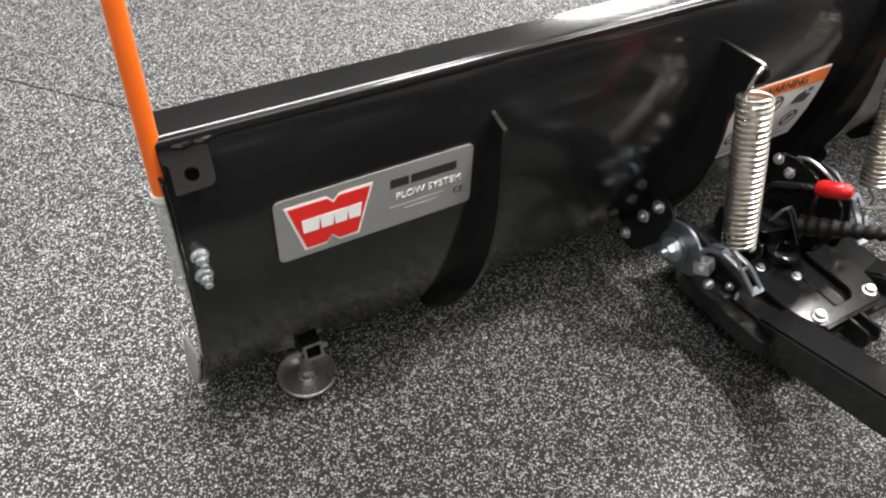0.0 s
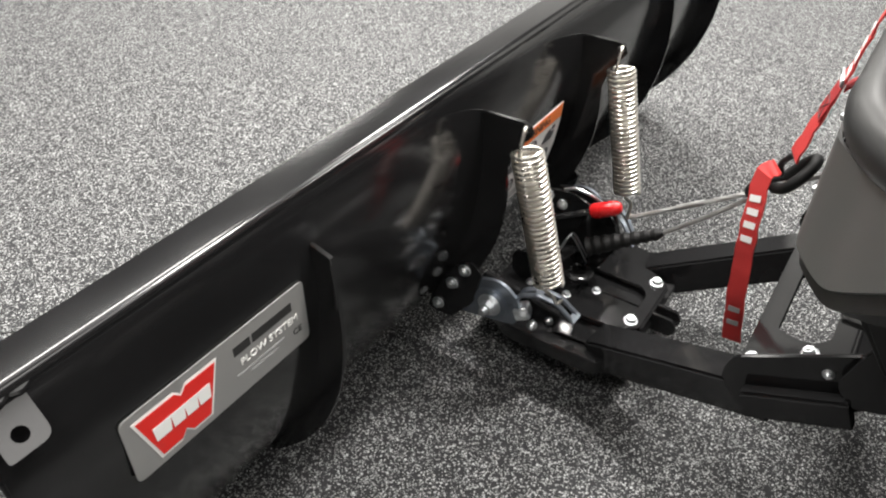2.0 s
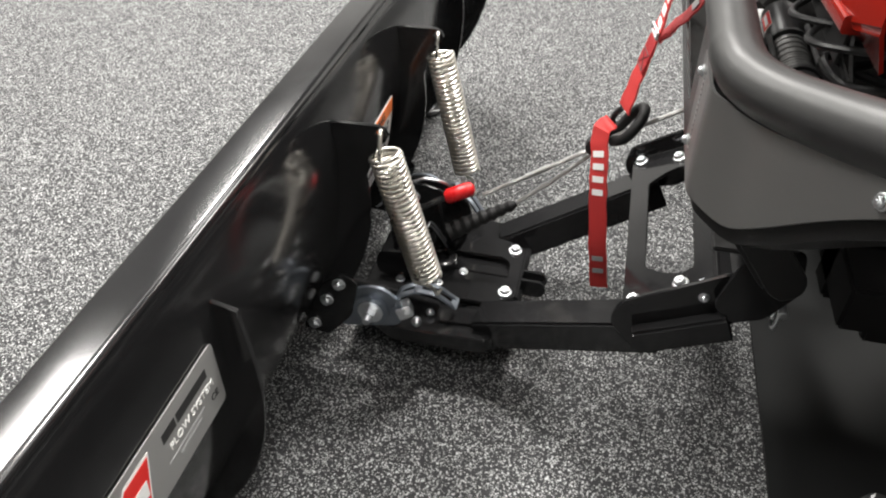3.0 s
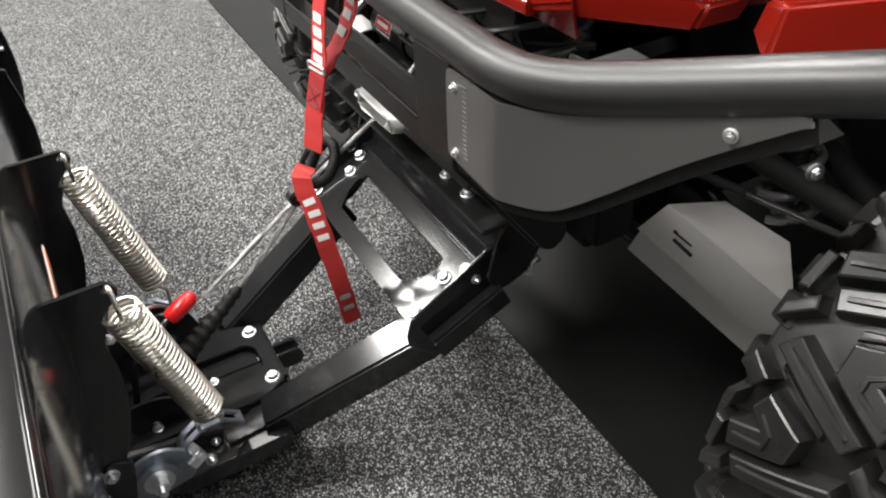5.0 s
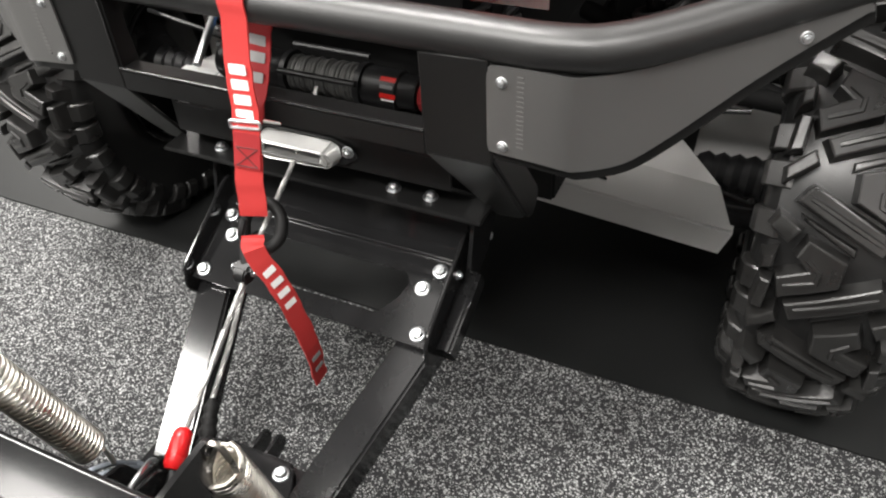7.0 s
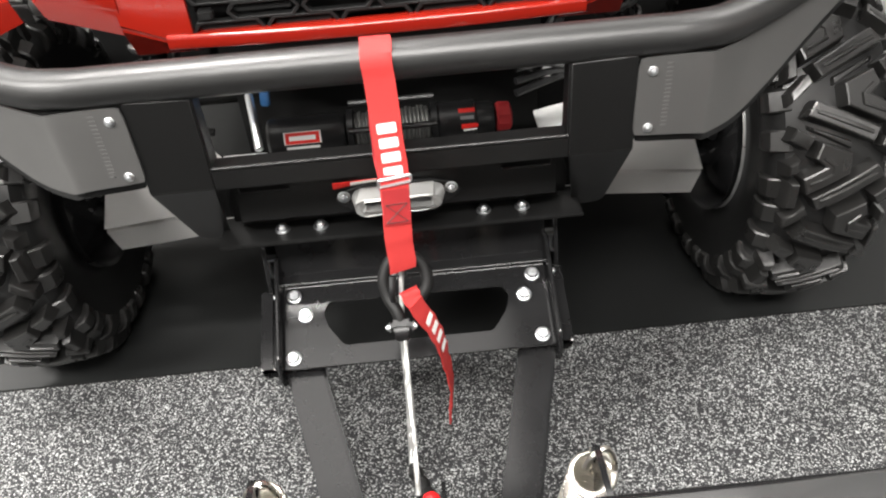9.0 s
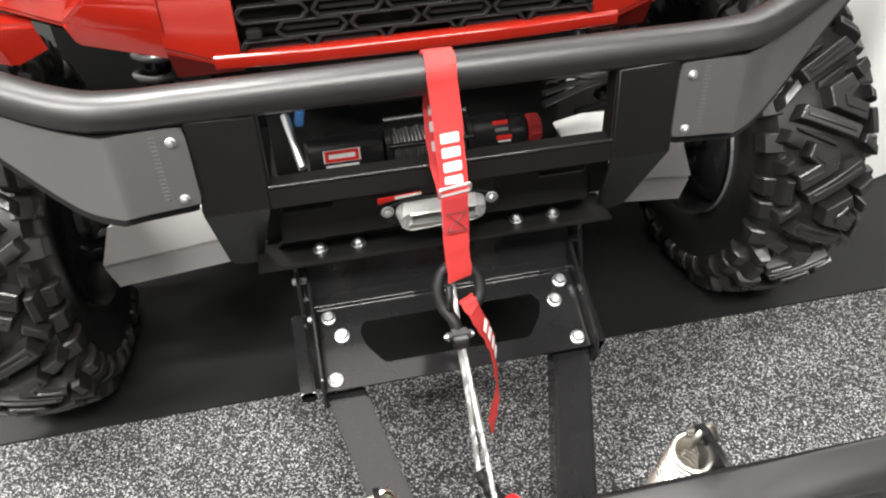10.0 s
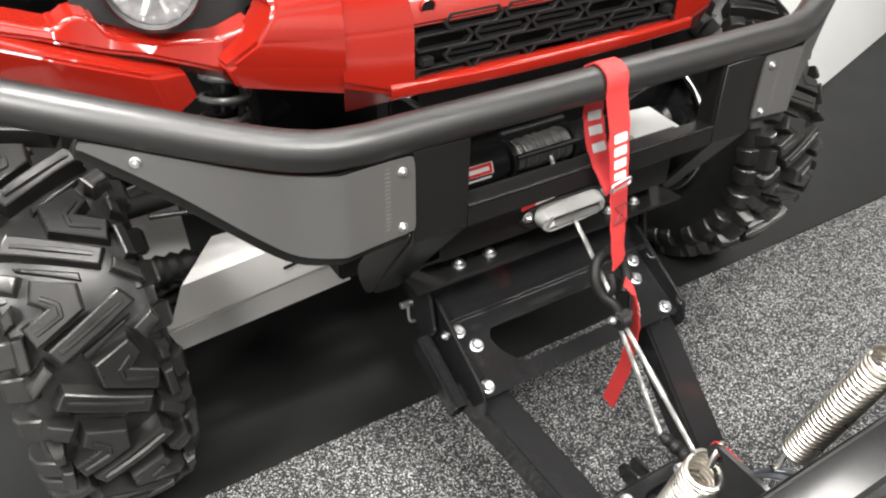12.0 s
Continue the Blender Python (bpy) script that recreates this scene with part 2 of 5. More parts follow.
def slab(points, m, thick, edge=0.001, holes=()):
    """A flat plate: an outline in the plane of m, thick along its z. holes: outlines cut through it."""
    bm = bmesh.new()
    loops = [points, *holes]
    edges = []
    for loop in loops:
        vs = [bm.verts.new((x, y, 0)) for x, y in loop]
        edges += [bm.edges.new((vs[i], vs[(i + 1) % len(vs)])) for i in range(len(vs))]
    if holes:
        bmesh.ops.triangle_fill(bm, use_beauty=True, use_dissolve=False, edges=edges)
    else:
        bm.faces.new(bm.verts[:])
    got = bmesh.ops.extrude_face_region(bm, geom=bm.faces[:])
    bmesh.ops.translate(bm, verts=[v for v in got["geom"] if isinstance(v, bmesh.types.BMVert)], vec=(0, 0, thick))
    bmesh.ops.recalc_face_normals(bm, faces=bm.faces)
    bevel(bm, edge, 1, 60)
    bm.transform(m)
    return bm


def rounded(points, r, seg=4):
    """An outline with its corners rounded; r: one radius, or one for each corner."""
    out = []
    n = len(points)
    for i in range(n):
        p, a, b = Vector(points[i]), Vector(points[i - 1]), Vector(points[(i + 1) % n])
        rr = r[i] if isinstance(r, (list, tuple)) else r
        if rr <= 0:
            out.append(tuple(p))
            continue
        d1, d2 = (a - p).normalized(), (b - p).normalized()
        cut = min(rr, 0.45 * (a - p).length, 0.45 * (b - p).length)
        p1, p2 = p + d1 * cut, p + d2 * cut
        for k in range(seg + 1):
            t = k / seg
            out.append(tuple((1 - t) ** 2 * p1 + 2 * t * (1 - t) * p + t * t * p2))
    return out


def ring_points(r, n=16, cx=0.0, cy=0.0):
    return [(cx + r * math.cos(2 * math.pi * k / n), cy + r * math.sin(2 * math.pi * k / n)) for k in range(n)]


def smooth_path(points, steps=8):
    """A soft line through the points."""
    ps = [Vector(p) for p in points]
    ps = [2 * ps[0] - ps[1], *ps, 2 * ps[-1] - ps[-2]]
    out = []
    for i in range(1, len(ps) - 2):
        a, b, c, d = ps[i - 1 : i + 3]
        for k in range(steps):
            t = k / steps
            out.append(0.5 * (2 * b + (c - a) * t + (2 * a - 5 * b + 4 * c - d) * t * t + (3 * b - a - 3 * c + d) * t**3))
    return out + [ps[-2]]


def bend_path(points, r, seg=8):
    """Straight runs with round bends of the radius r at the inner points."""
    ps = [Vector(p) for p in points]
    out = [ps[0]]
    for i in range(1, len(ps) - 1):
        a, p, b = ps[i - 1], ps[i], ps[i + 1]
        d1, d2 = (a - p).normalized(), (b - p).normalized()
        cut = min(r, 0.48 * (a - p).length, 0.48 * (b - p).length)
        for k in range(seg + 1):
            t = k / seg
            out.append((1 - t) ** 2 * (p + d1 * cut) + 2 * t * (1 - t) * p + t * t * (p + d2 * cut))
    return out + [ps[-1]]


def sweep(path, outline, closed=True, caps=True, up=(0, 0, 1), bm=None):
    """Draws an outline (x to the side, y up) along a path of points."""
    bm = bm or bmesh.new()
    rows = []
    side = None
    for i, p in enumerate(path):
        d = (path[min(i + 1, len(path) - 1)] - path[max(i - 1, 0)]).normalized()
        if side is None:
            u = Vector(up) if abs(d.dot(Vector(up))) < 0.95 else Vector((1, 0, 0))
            side = d.cross(u).normalized()
        else:
            side = (side - d * side.dot(d)).normalized()
        top = side.cross(d)
        rows.append([bm.verts.new(p + side * x + top * y) for x, y in outline])
    n = len(outline)
    for a, b in zip(rows, rows[1:]):
        for k in range(n if closed else n - 1):
            bm.faces.new((a[k], a[(k + 1) % n], b[(k + 1) % n], b[k]))
    if caps and closed:
        bm.faces.new(rows[0])
        bm.faces.new(rows[-1][::-1])
    return bm


def pipe(path, r, seg=12):
    return sweep([Vector(p) for p in path], ring_points(r, seg))


def lathe(profile, seg=32, m=None):
    """Turns a profile of (radius, height) round z."""
    bm = bmesh.new()
    rows = []
    for r, z in profile:
        rows.append([bm.verts.new((r * math.cos(2 * math.pi * k / seg), r * math.sin(2 * math.pi * k / seg), z)) for k in range(seg)] if r > 1e-6 else [bm.verts.new((0, 0, z))])
    for a, b in zip(rows, rows[1:]):
        for k in range(seg):
            j = (k + 1) % seg
            vs = [a[k % len(a)], a[j % len(a)], b[j % len(b)], b[k % len(b)]]
            vs = [v for i, v in enumerate(vs) if v not in vs[:i]]
            if len(vs) > 2:
                bm.faces.new(vs)
    bm.transform(m or Matrix.Identity(4))
    return bm


def join(*bms):
    """Several pieces of one part in one mesh."""
    out = bmesh.new()
    for bm in bms:
        me = bpy.data.meshes.new("piece")
        bm.to_mesh(me)
        bm.free()
        out.from_mesh(me)
        bpy.data.meshes.remove(me)
    return out


def hex_bolt():
    """A flanged bolt head, its seat at z = 0, one unit the radius of its flange."""
    head = lathe([(1.0, 0.0), (1.0, 0.16), (0.9, 0.24), (0.72, 0.26)], 18)
    cap = bmesh.new()
    bmesh.ops.create_cone(cap, cap_ends=True, segments=6, radius1=0.72, radius2=0.7, depth=0.5, matrix=Matrix.Translation((0, 0, 0.5)))
    bevel(cap, 0.06, 1, 50)
    stud = bmesh.new()
    bmesh.ops.create_cone(stud, cap_ends=True, segments=10, radius1=0.36, radius2=0.3, depth=0.2, matrix=Matrix.Translation((0, 0, 0.83)))
    return finish("bolt", join(head, cap, stud), ZINC, 40)


BOLT = hex_bolt()


def bolt(at, normal, parent, r=0.0095, label=""):
    n = Vector(normal).normalized()
    return shared("bolt", BOLT, aim(Vector(at), Vector(at) + n) @ Matrix.Diagonal((r, r, r, 1)), parent, label)


def words(text, m, size, mat, parent, name="lettering", depth=0.0004, align="CENTER"):
    """Flat letters in the plane of m."""
    cu = bpy.data.curves.new("text", "FONT")
    cu.body, cu.size, cu.align_x, cu.align_y, cu.extrude = text, size, align, "CENTER", depth
    tmp = bpy.data.objects.new("text", cu)
    scene.collection.objects.link(tmp)
    bpy.context.view_layer.update()
    me = bpy.data.meshes.new_from_object(tmp.evaluated_get(bpy.context.evaluated_depsgraph_get()))
    bpy.data.objects.remove(tmp)
    me.materials.clear()
    me.materials.append(mat)
    return shared(name, me, m, parent)


# ---------------------------------------------------------------- the hall
solo("floor", block(-4.5, 5.5, -6, 5, -0.05, 0.0, 0), FLOOR, "black rubber flooring with pale grey chips", "floor", kind="structure")
solo("floor_joint", box((3.6, 0.003, 0.0016), pose(1.5, -2.09, 0.0, 0, 0, -47.2), 0), DARK, "dark joint between two rubber floor sheets", "floor joint", kind="structure")
solo("ceiling", block(-4.5, 5.5, -6, 5, 3.2, 3.3, 0), CEIL, "plain dark grey hall ceiling", "ceiling", kind="structure")
solo("wall_north", block(-4.5, 5.5, 5, 5.15, 0, 3.2, 0), WALL, "plain grey hall wall", "wall", kind="structure")
solo("wall_south", block(-4.5, 5.5, -6.15, -6, 0, 3.2, 0), WALL, "plain grey hall wall", "wall", kind="structure")
solo("wall_east", block(5.5, 5.65, -6, 5, 0, 3.2, 0), WALL, "plain grey hall wall", "wall", kind="structure")
solo("wall_west", block(-4.65, -4.5, -6, 5, 0, 3.2, 0), WALL, "plain grey hall wall", "wall", kind="structure")
solo("floor_mat", block(-2.6, 3.4, 0.226, 4.0, 0.0, 0.004, 0.0015), MAT, "smooth dark grey vinyl mat under the vehicle", "floor mat", kind="structure")
PART_M = axes((1.66, 0.74, 0.004), (0.955, 0.295, 0), (-0.295, 0.955, 0))
solo("partition", slab(rounded([(-0.62, 0), (2.6, 0), (2.6, 0.25), (-0.62, 0.25)], 0.05), PART_M, 2.4, 0.004), WHITE, "glossy white display partition standing on the mat", "partition", kind="structure")


# ---------------------------------------------------------------- snow plough blade
BX0, BX1, BXC = -0.84, 0.856, 0.008
SKIN = [(-0.443, 0.514), (-0.435, 0.5), (-0.428, 0.47), (-0.422, 0.43), (-0.4205, 0.39), (-0.423, 0.34), (-0.430, 0.29), (-0.442, 0.24), (-0.459, 0.19), (-0.482, 0.14), (-0.512, 0.09), (-0.548, 0.042), (-0.572, 0.016)]
blade = thing("snow_plow_blade", (BXC, -0.5, 0), "gloss black steel snow plow blade with curved back and ribs", "snow plow")


def skin_y(z):
    """Where the back of the blade stands at a height."""
    for (ya, za), (yb, zb) in zip(SKIN, SKIN[1:]):
        if zb <= z <= za:
            return ya + (yb - ya) * (za - z) / (za - zb)
    return SKIN[0][0] if z > SKIN[0][1] else SKIN[-1][0]


def curved_sheet():
    line = smooth_path([(0, y, z) for y, z in SKIN], 3)
    bm = bmesh.new()
    outs = []
    for x in (BX0, BX1):
        back = [bm.verts.new((x, p.y, p.z)) for p in line]
        front = [bm.verts.new((x, p.y - 0.005, p.z - 0.002)) for p in line]
        outs.append((back, front))
        for k in range(len(line) - 1):
            bm.faces.new((back[k], back[k + 1], front[k + 1], front[k]))
    (b0, f0), (b1, f1) = outs
    for k in range(len(line) - 1):
        bm.faces.new((b0[k], b0[k + 1], b1[k + 1], b1[k]))
        bm.faces.new((f0[k], f0[k + 1], f1[k + 1], f1[k]))
    bm.faces.new((b0[0], b1[0], f1[0], f0[0]))
    bm.faces.new((b0[-1], b1[-1], f1[-1], f0[-1]))
    return bm


part("moldboard", curved_sheet(), BLADE, blade, "curved gloss black steel sheet")
# folded top lip: from the top of the sheet forward, with a rounded nose and a short turned-down edge
bend = [(-0.4465 + 0.0085 * math.cos(a), 0.509 + 0.0085 * math.sin(a)) for a in np.linspace(0, math.pi / 2, 7)]
lip = [(-0.438, 0.503), *bend, (-0.484, 0.5175), (-0.488, 0.514), (-0.489, 0.494), (-0.4855, 0.494), (-0.4845, 0.512), (-0.447, 0.512), (-0.442, 0.505)]
part("top_lip", slab(lip, axes((BX0, 0, 0), (0, 1, 0), (0, 0, 1)), BX1 - BX0, 0.0006), BLADE, blade, "folded gloss black top lip")
part("cutting_edge", slab([(-0.558, 0.07), (-0.566, 0.07), (-0.596, 0.008), (-0.588, 0.006)], axes((BX0 + 0.01, 0, 0), (0, 1, 0), (0, 0, 1)), BX1 - BX0 - 0.02, 0.001), FRAME, blade, "black steel cutting edge")


def rib(x, top, tip, thick=0.006, bottom=0.03, reach=0.04):
    """An upright plate on the back of the blade: starts at the height top, stands out by reach."""
    inner = [(skin_y(z) - 0.001, z) for z in np.linspace(top, bottom, 14)]
    outer = [(skin_y(z) + reach * (0.55 + 0.45 * math.sin(math.pi * min(1, (z - bottom) / (top - bottom)) ** 0.8)), z) for z in np.linspace(bottom, top - 0.022, 14)]
    line = inner + outer + (tip or [(skin_y(top) + 0.028, top - 0.008)])
    return slab(line, axes((x - thick / 2, 0, 0), (0, 1, 0), (0, 0, 1)), thick, 0.001)


for rx in (0.511, -0.497):
    part("rib", rib(rx, 0.458, None), BLADE, blade)
part("rib", rib(-0.832, 0.458, None), BLADE, blade)


def spring_rib(x):
    """A rib whose top runs out into an arm with the hole for the spring's hook."""
    ear = [(-0.376, 0.4), (-0.364, 0.432), (-0.353, 0.443), (-0.349, 0.452), (-0.353, 0.461), (-0.362, 0.465), (-0.43, 0.463)]
    inner = [(skin_y(z) - 0.001, z) for z in np.linspace(0.463, 0.1, 16)]
    outer = [(skin_y(z) + 0.03 + 0.018 * math.sin(math.pi * (z - 0.1) / 0.34), z) for z in np.linspace(0.1, 0.385, 14)]
    hole = ring_points(0.0055, 12, -0.361, 0.4535)
    return slab(inner + outer + ear, axes((x - 0.003, 0, 0), (0, 1, 0), (0, 0, 1)), 0.006, 0.0, [hole])


SPX = (0.168, -0.144)
for rx in SPX:
    part("spring_rib", spring_rib(rx), BLADE, blade, "black rib with an eye for the spring")

# tab with a hole at the blade's end, and its upright weld plate
TAB = axes((0.834, -0.4395, 0.506), (1, 0, 0), (0, 0.048, -0.034))
tab = rounded([(-0.022, 0.0), (0.021, 0.0), (0.021, 0.012), (0.0165, 0.016), (0.019, 0.042), (-0.018, 0.042)], [0, 0, 0.002, 0.002, 0.004, 0.01])
part("end_tab", slab(tab, TAB, -0.005, 0.0006, [ring_points(0.0066, 14, 0.0, 0.027)]), BLADE, blade, "black tab with a round hole")
part("weld", pipe(smooth_path([(0.806, -0.441, 0.508), (0.815, -0.438, 0.507), (0.824, -0.441, 0.508), (0.833, -0.438, 0.507), (0.842, -0.441, 0.508)], 4), 0.0035, 8), BLADE, blade)
for bz, by, bx in ((0.392, -0.4215, 0.843), (0.366, -0.4215, 0.843), (0.392, -0.4215, -0.822), (0.366, -0.4215, -0.822)):
    part("end_bolt", join(rod((bx, by, bz), (bx, by + 0.003, bz), 0.0092, seg=18), rod((bx, by + 0.003, bz), (bx, by + 0.011, bz), 0.0072, seg=6, edge=0.0006), rod((bx, by + 0.011, bz), (bx, by + 0.02, bz), 0.0042, seg=12, edge=0.0006)), ZINC, blade, "zinc bolt and nut")
# end plate and the bent wear shoe at its lower end
edge_line = [(skin_y(z) + 0.003, z) for z in np.linspace(0.48, 0.03, 20)] + [(skin_y(z) - 0.012 - 0.01 * (0.48 - z), z) for z in np.linspace(0.03, 0.48, 20)]
part("end_plate", slab(edge_line, axes((BX1 + 0.0005, 0, 0), (0, 1, 0), (0, 0, 1)), 0.004, 0.0008), BLADE, blade, "black end plate")
shoe = [(skin_y(z) - 0.002, z) for z in np.linspace(0.2, 0.02, 12)] + [(-0.604, 0.012), (-0.586, 0.07), (-0.557, 0.134), (-0.549, 0.141)]
part("end_shoe", slab(shoe, axes((BX1 + 0.005, 0, 0), (0, 1, 0), (0, 0, 1)), 0.004, 0.001), SHOE, blade, "scuffed bare steel end shoe")
# marker rod at the end of the blade
mx, my = 0.8585, -0.4475
part("marker_rod", rod((mx, my, 0.458), (mx, my, 1.08), 0.0088, 0.008, 16), MARKER, blade, "orange marker rod")
part("marker_cap", rod((mx, my, 0.448), (mx, my, 0.4585), 0.0105, seg=18, edge=0.002), LABEL, blade, "white rubber cap")

part("marker_socket", lathe([(0.0095, 0.0), (0.0098, 0.001), (0.0098, 0.109), (0.0088, 0.109), (0.0088, 0.002), (0, 0.001), (0, 0)], 20, pose(mx, my, 0.34)), POLY, blade, "clear plastic socket")

# nameplate
PM = axes((0.6515, skin_y(0.39) + 0.0012, 0.388), (-1, 0, 0), (0, -0.03, 1))
plate = part("nameplate", slab(rounded([(-0.115, -0.04), (0.115, -0.04), (0.115, 0.04), (-0.115, 0.04)], 0.008), PM, 0.0015, 0.0004), PLATE, blade, "grey metal nameplate with a red emblem")


def on_plate(outline, mat, name, lift, label=""):
    return part(name, slab(outline, PM @ pose(0, 0, lift), 0.0004, 0), mat, plate, label)


emblem = [(-0.098, 0.03), (-0.052, 0.03), (-0.045, 0.022), (-0.038, 0.03), (0.0, 0.03), (-0.018, -0.032), (-0.041, -0.032), (-0.049, -0.023), (-0.056, -0.032), (-0.08, -0.032)]
emblem = [(x - 0.007, y) for x, y in emblem]
on_plate(emblem, PRINT, "emblem_border", 0.0016)
cxe, cye = -0.053, 0.0
on_plate([(cxe + (x - cxe) * 0.93, cye + (y - cye) * 0.9) for x, y in emblem], LOGO, "emblem", 0.0022, "red emblem")
for k, w in enumerate((0.017, 0.013, 0.013, 0.013)):
    x0 = (-0.087, -0.067, -0.0515, -0.036)[k]
    on_plate([(x0, -0.008), (x0 + w, -0.008), (x0 + w + 0.002, 0.009), (x0 - 0.001, 0.009)], PRINT, "emblem_bar", 0.0028)
for x0, w in ((0.013, 0.022), (0.038, 0.056)):
    on_plate([(x0, 0.013), (x0 + w, 0.013), (x0 + w, 0.024), (x0, 0.024)], PRINT_BLACK, "name_bar", 0.0016)
words("PLOW SYSTEM", PM @ pose(0.06, 0.0, 0.0018), 0.0125, PRINT, plate)
words("CE", PM @ pose(0.098, -0.0175, 0.0018), 0.011, PRINT_BLACK, plate)
for x0, x1, y in ((0.012, 0.078, -0.015), (0.03, 0.07, -0.0215)):
    on_plate([(x0, y), (x1, y), (x1, y + 0.003), (x0, y + 0.003)], PRINT_GREY, "small_print", 0.0016)

# warning label between the spring ribs

def curved_label(x0, x1, z0, z1, lift, mat, name, parent):
    bm = bmesh.new()
    rows = []
    for z in np.linspace(z0, z1, 8):
        y = skin_y(z) + lift
        rows.append((bm.verts.new((x0, y, z)), bm.verts.new((x1, y, z)), bm.verts.new((x1, y - 0.001, z)), bm.verts.new((x0, y - 0.001, z))))
    for a, b in zip(rows, rows[1:]):
        for k in range(4):
            bm.faces.new((a[k], a[(k + 1) % 4], b[(k + 1) % 4], b[k]))
    bm.faces.new(rows[0])
    bm.faces.new(rows[-1])
    return part(name, bm, mat, parent)


warning = curved_label(-0.084, 0.1, 0.236, 0.37, 0.0015, LABEL, "warning_label", blade)
warning["label"] = "white warning label with an orange header"
curved_label(-0.082, 0.098, 0.345, 0.368, 0.0022, ORANGE, "header", warning)
words("WARNING", axes((0.006, skin_y(0.357) + 0.0025, 0.357), (-1, 0, 0), (0, 0, 1)), 0.019, PRINT_BLACK, warning)
for k in range(3):
    for j in range(2):
        cx, cz = 0.068 - 0.058 * k, 0.324 - 0.042 * j
        m = axes((cx, skin_y(cz) + 0.0016, cz), (-1, 0, 0), (0, skin_y(cz + 0.01) - skin_y(cz - 0.01), 0.02))
        flat = lambda points, holes=(): slab(points, m, 0.0006, 0, holes)
        if (k + j) % 2:
            art = [flat(ring_points(0.0165, 18), [ring_points(0.0135, 18)]), flat([(-0.0125, -0.0095), (-0.0095, -0.0125), (0.0125, 0.0095), (0.0095, 0.0125)]), flat(rounded([(-0.006, -0.002), (0.001, 0.001), (0.004, 0.008), (-0.004, 0.009)], 0.002))]
        else:
            art = [flat(rounded([(-0.02, -0.011), (0.013, -0.013), (0.02, 0.001), (0.006, 0.003), (0.002, 0.012), (-0.012, 0.006)], 0.003)), flat(rounded([(0.008, 0.006), (0.019, 0.007), (0.016, 0.014), (0.009, 0.013)], 0.002)), flat(ring_points(0.0045, 10), [ring_points(0.0022, 10)])]
        part("pictogram", join(*art), PRINT_DARK, warning)
curved_label(-0.064, 0.091, 0.247, 0.251, 0.002, PRINT_GREY, "small_print", warning)
curved_label(-0.044, 0.091, 0.256, 0.259, 0.002, PRINT_GREY, "small_print", warning)


# skid feet: a bent arm, a square sleeve, and a dished foot on the floor
def skid_foot(x):
    y = -0.514
    foot = thing("skid_foot", (x, y, 0), "steel plow skid shoe with a round dished foot on the floor", "skid shoe", "skid shoes")
    part("dish", lathe([(0.0, 0.006), (0.018, 0.0065), (0.031, 0.0105), (0.0385, 0.0185), (0.0405, 0.021), (0.0425, 0.0195), (0.041, 0.012), (0.032, 0.003), (0.022, 0.0), (0.0, 0.0)], 40, pose(x, y, 0)), SHOE, foot, "shallow polished steel dish")
    part("post", lathe([(0, 0.006), (0.014, 0.006), (0.014, 0.016), (0.0095, 0.02), (0.0095, 0.125), (0, 0.125)], 20, pose(x, y, 0)), SHOE, foot)
    part("post_nut", rod((x, y, 0.0165), (x, y, 0.028), 0.0135, seg=6, edge=0.001), SHOE, foot)
    # two square sleeves, one above the other, open towards the plow's back
    for dy, z in ((0.035, 0.122), (0.012, 0.15)):
        a, b = Vector((x, y - 0.016, z - 0.012)), Vector((x, y + dy, z))
        part("sleeve", beam(a, b, 0.027, 0.025, edge=0.0015, wall=0.003), FRAME, foot, "black square steel sleeve")
        m = aim(a, b)
        m.translation = b
        hole = [(-0.0098, -0.0215), (0.0098, -0.0215), (0.0098, -0.0035), (-0.0098, -0.0035)]
        part("sleeve_rim", slab([(-0.0135, -0.025), (0.0135, -0.025), (0.0135, 0.0), (-0.0135, 0.0)], m, 0.0015, 0.0, [hole]), SHOE, foot, "bare worn steel rim")
    part("collar", slab(rounded([(-0.03, -0.005), (0.03, -0.005), (0.03, 0.007), (-0.03, 0.007)], 0.003), axes((x, y + 0.012, 0.078), (1, 0, 0), (0, 0.3, 1)), 0.003), ZINC, foot, "zinc plated collar strip")
    part("bracket", slab(rounded([(-0.055, -0.008), (0.03, -0.008), (0.03, 0.008), (-0.055, 0.008)], 0.004), axes((x, y - 0.008, 0.128), (1, 0, 0), (0, 1, 0.2)), 0.006), FRAME, foot)
    return foot


skid_foot(0.72)
skid_foot(-0.70)


# ---------------------------------------------------------------- push frame
frame_thing = thing("plow_push_frame", (0.008, -0.15, 0), "black steel plow push frame with springs and zinc bolts", "push frame")
for s in (1, -1):
    cx = 0.008
    top_a, top_b = Vector((cx + s * 0.1765, 0.02, 0.241)), Vector((cx + s * 0.106, -0.235, 0.116))
    part("arm", beam(top_a, top_b, 0.055, 0.058, (0, -0.44, 0.9), 0.004, 0.004), FRAME, frame_thing, "black square steel tube")
    # side gusset and the short tube outside it
    gus = [(-0.03, 0.222), (-0.034, 0.24), (-0.026, 0.27), (0.098, 0.344), (0.112, 0.346), (0.122, 0.336), (0.128, 0.27), (0.06, 0.205), (0.0, 0.19)]
    part("gusset", slab(rounded(gus, 0.008), axes((cx + s * 0.198 - 0.003, 0, 0), (0, 1, 0), (0, 0, 1)), 0.006, 0.002), FRAME, frame_thing)
    part("side_tube", beam((0.003 + s * 0.2165, 0.108, 0.288), (0.003 + s * 0.2165, -0.009, 0.233), 0.022, 0.04, edge=0.004, wall=0.003), FRAME, frame_thing)
    bolt((cx + s * 0.201, 0.075, 0.3), (s, 0, 0), frame_thing, 0.007)
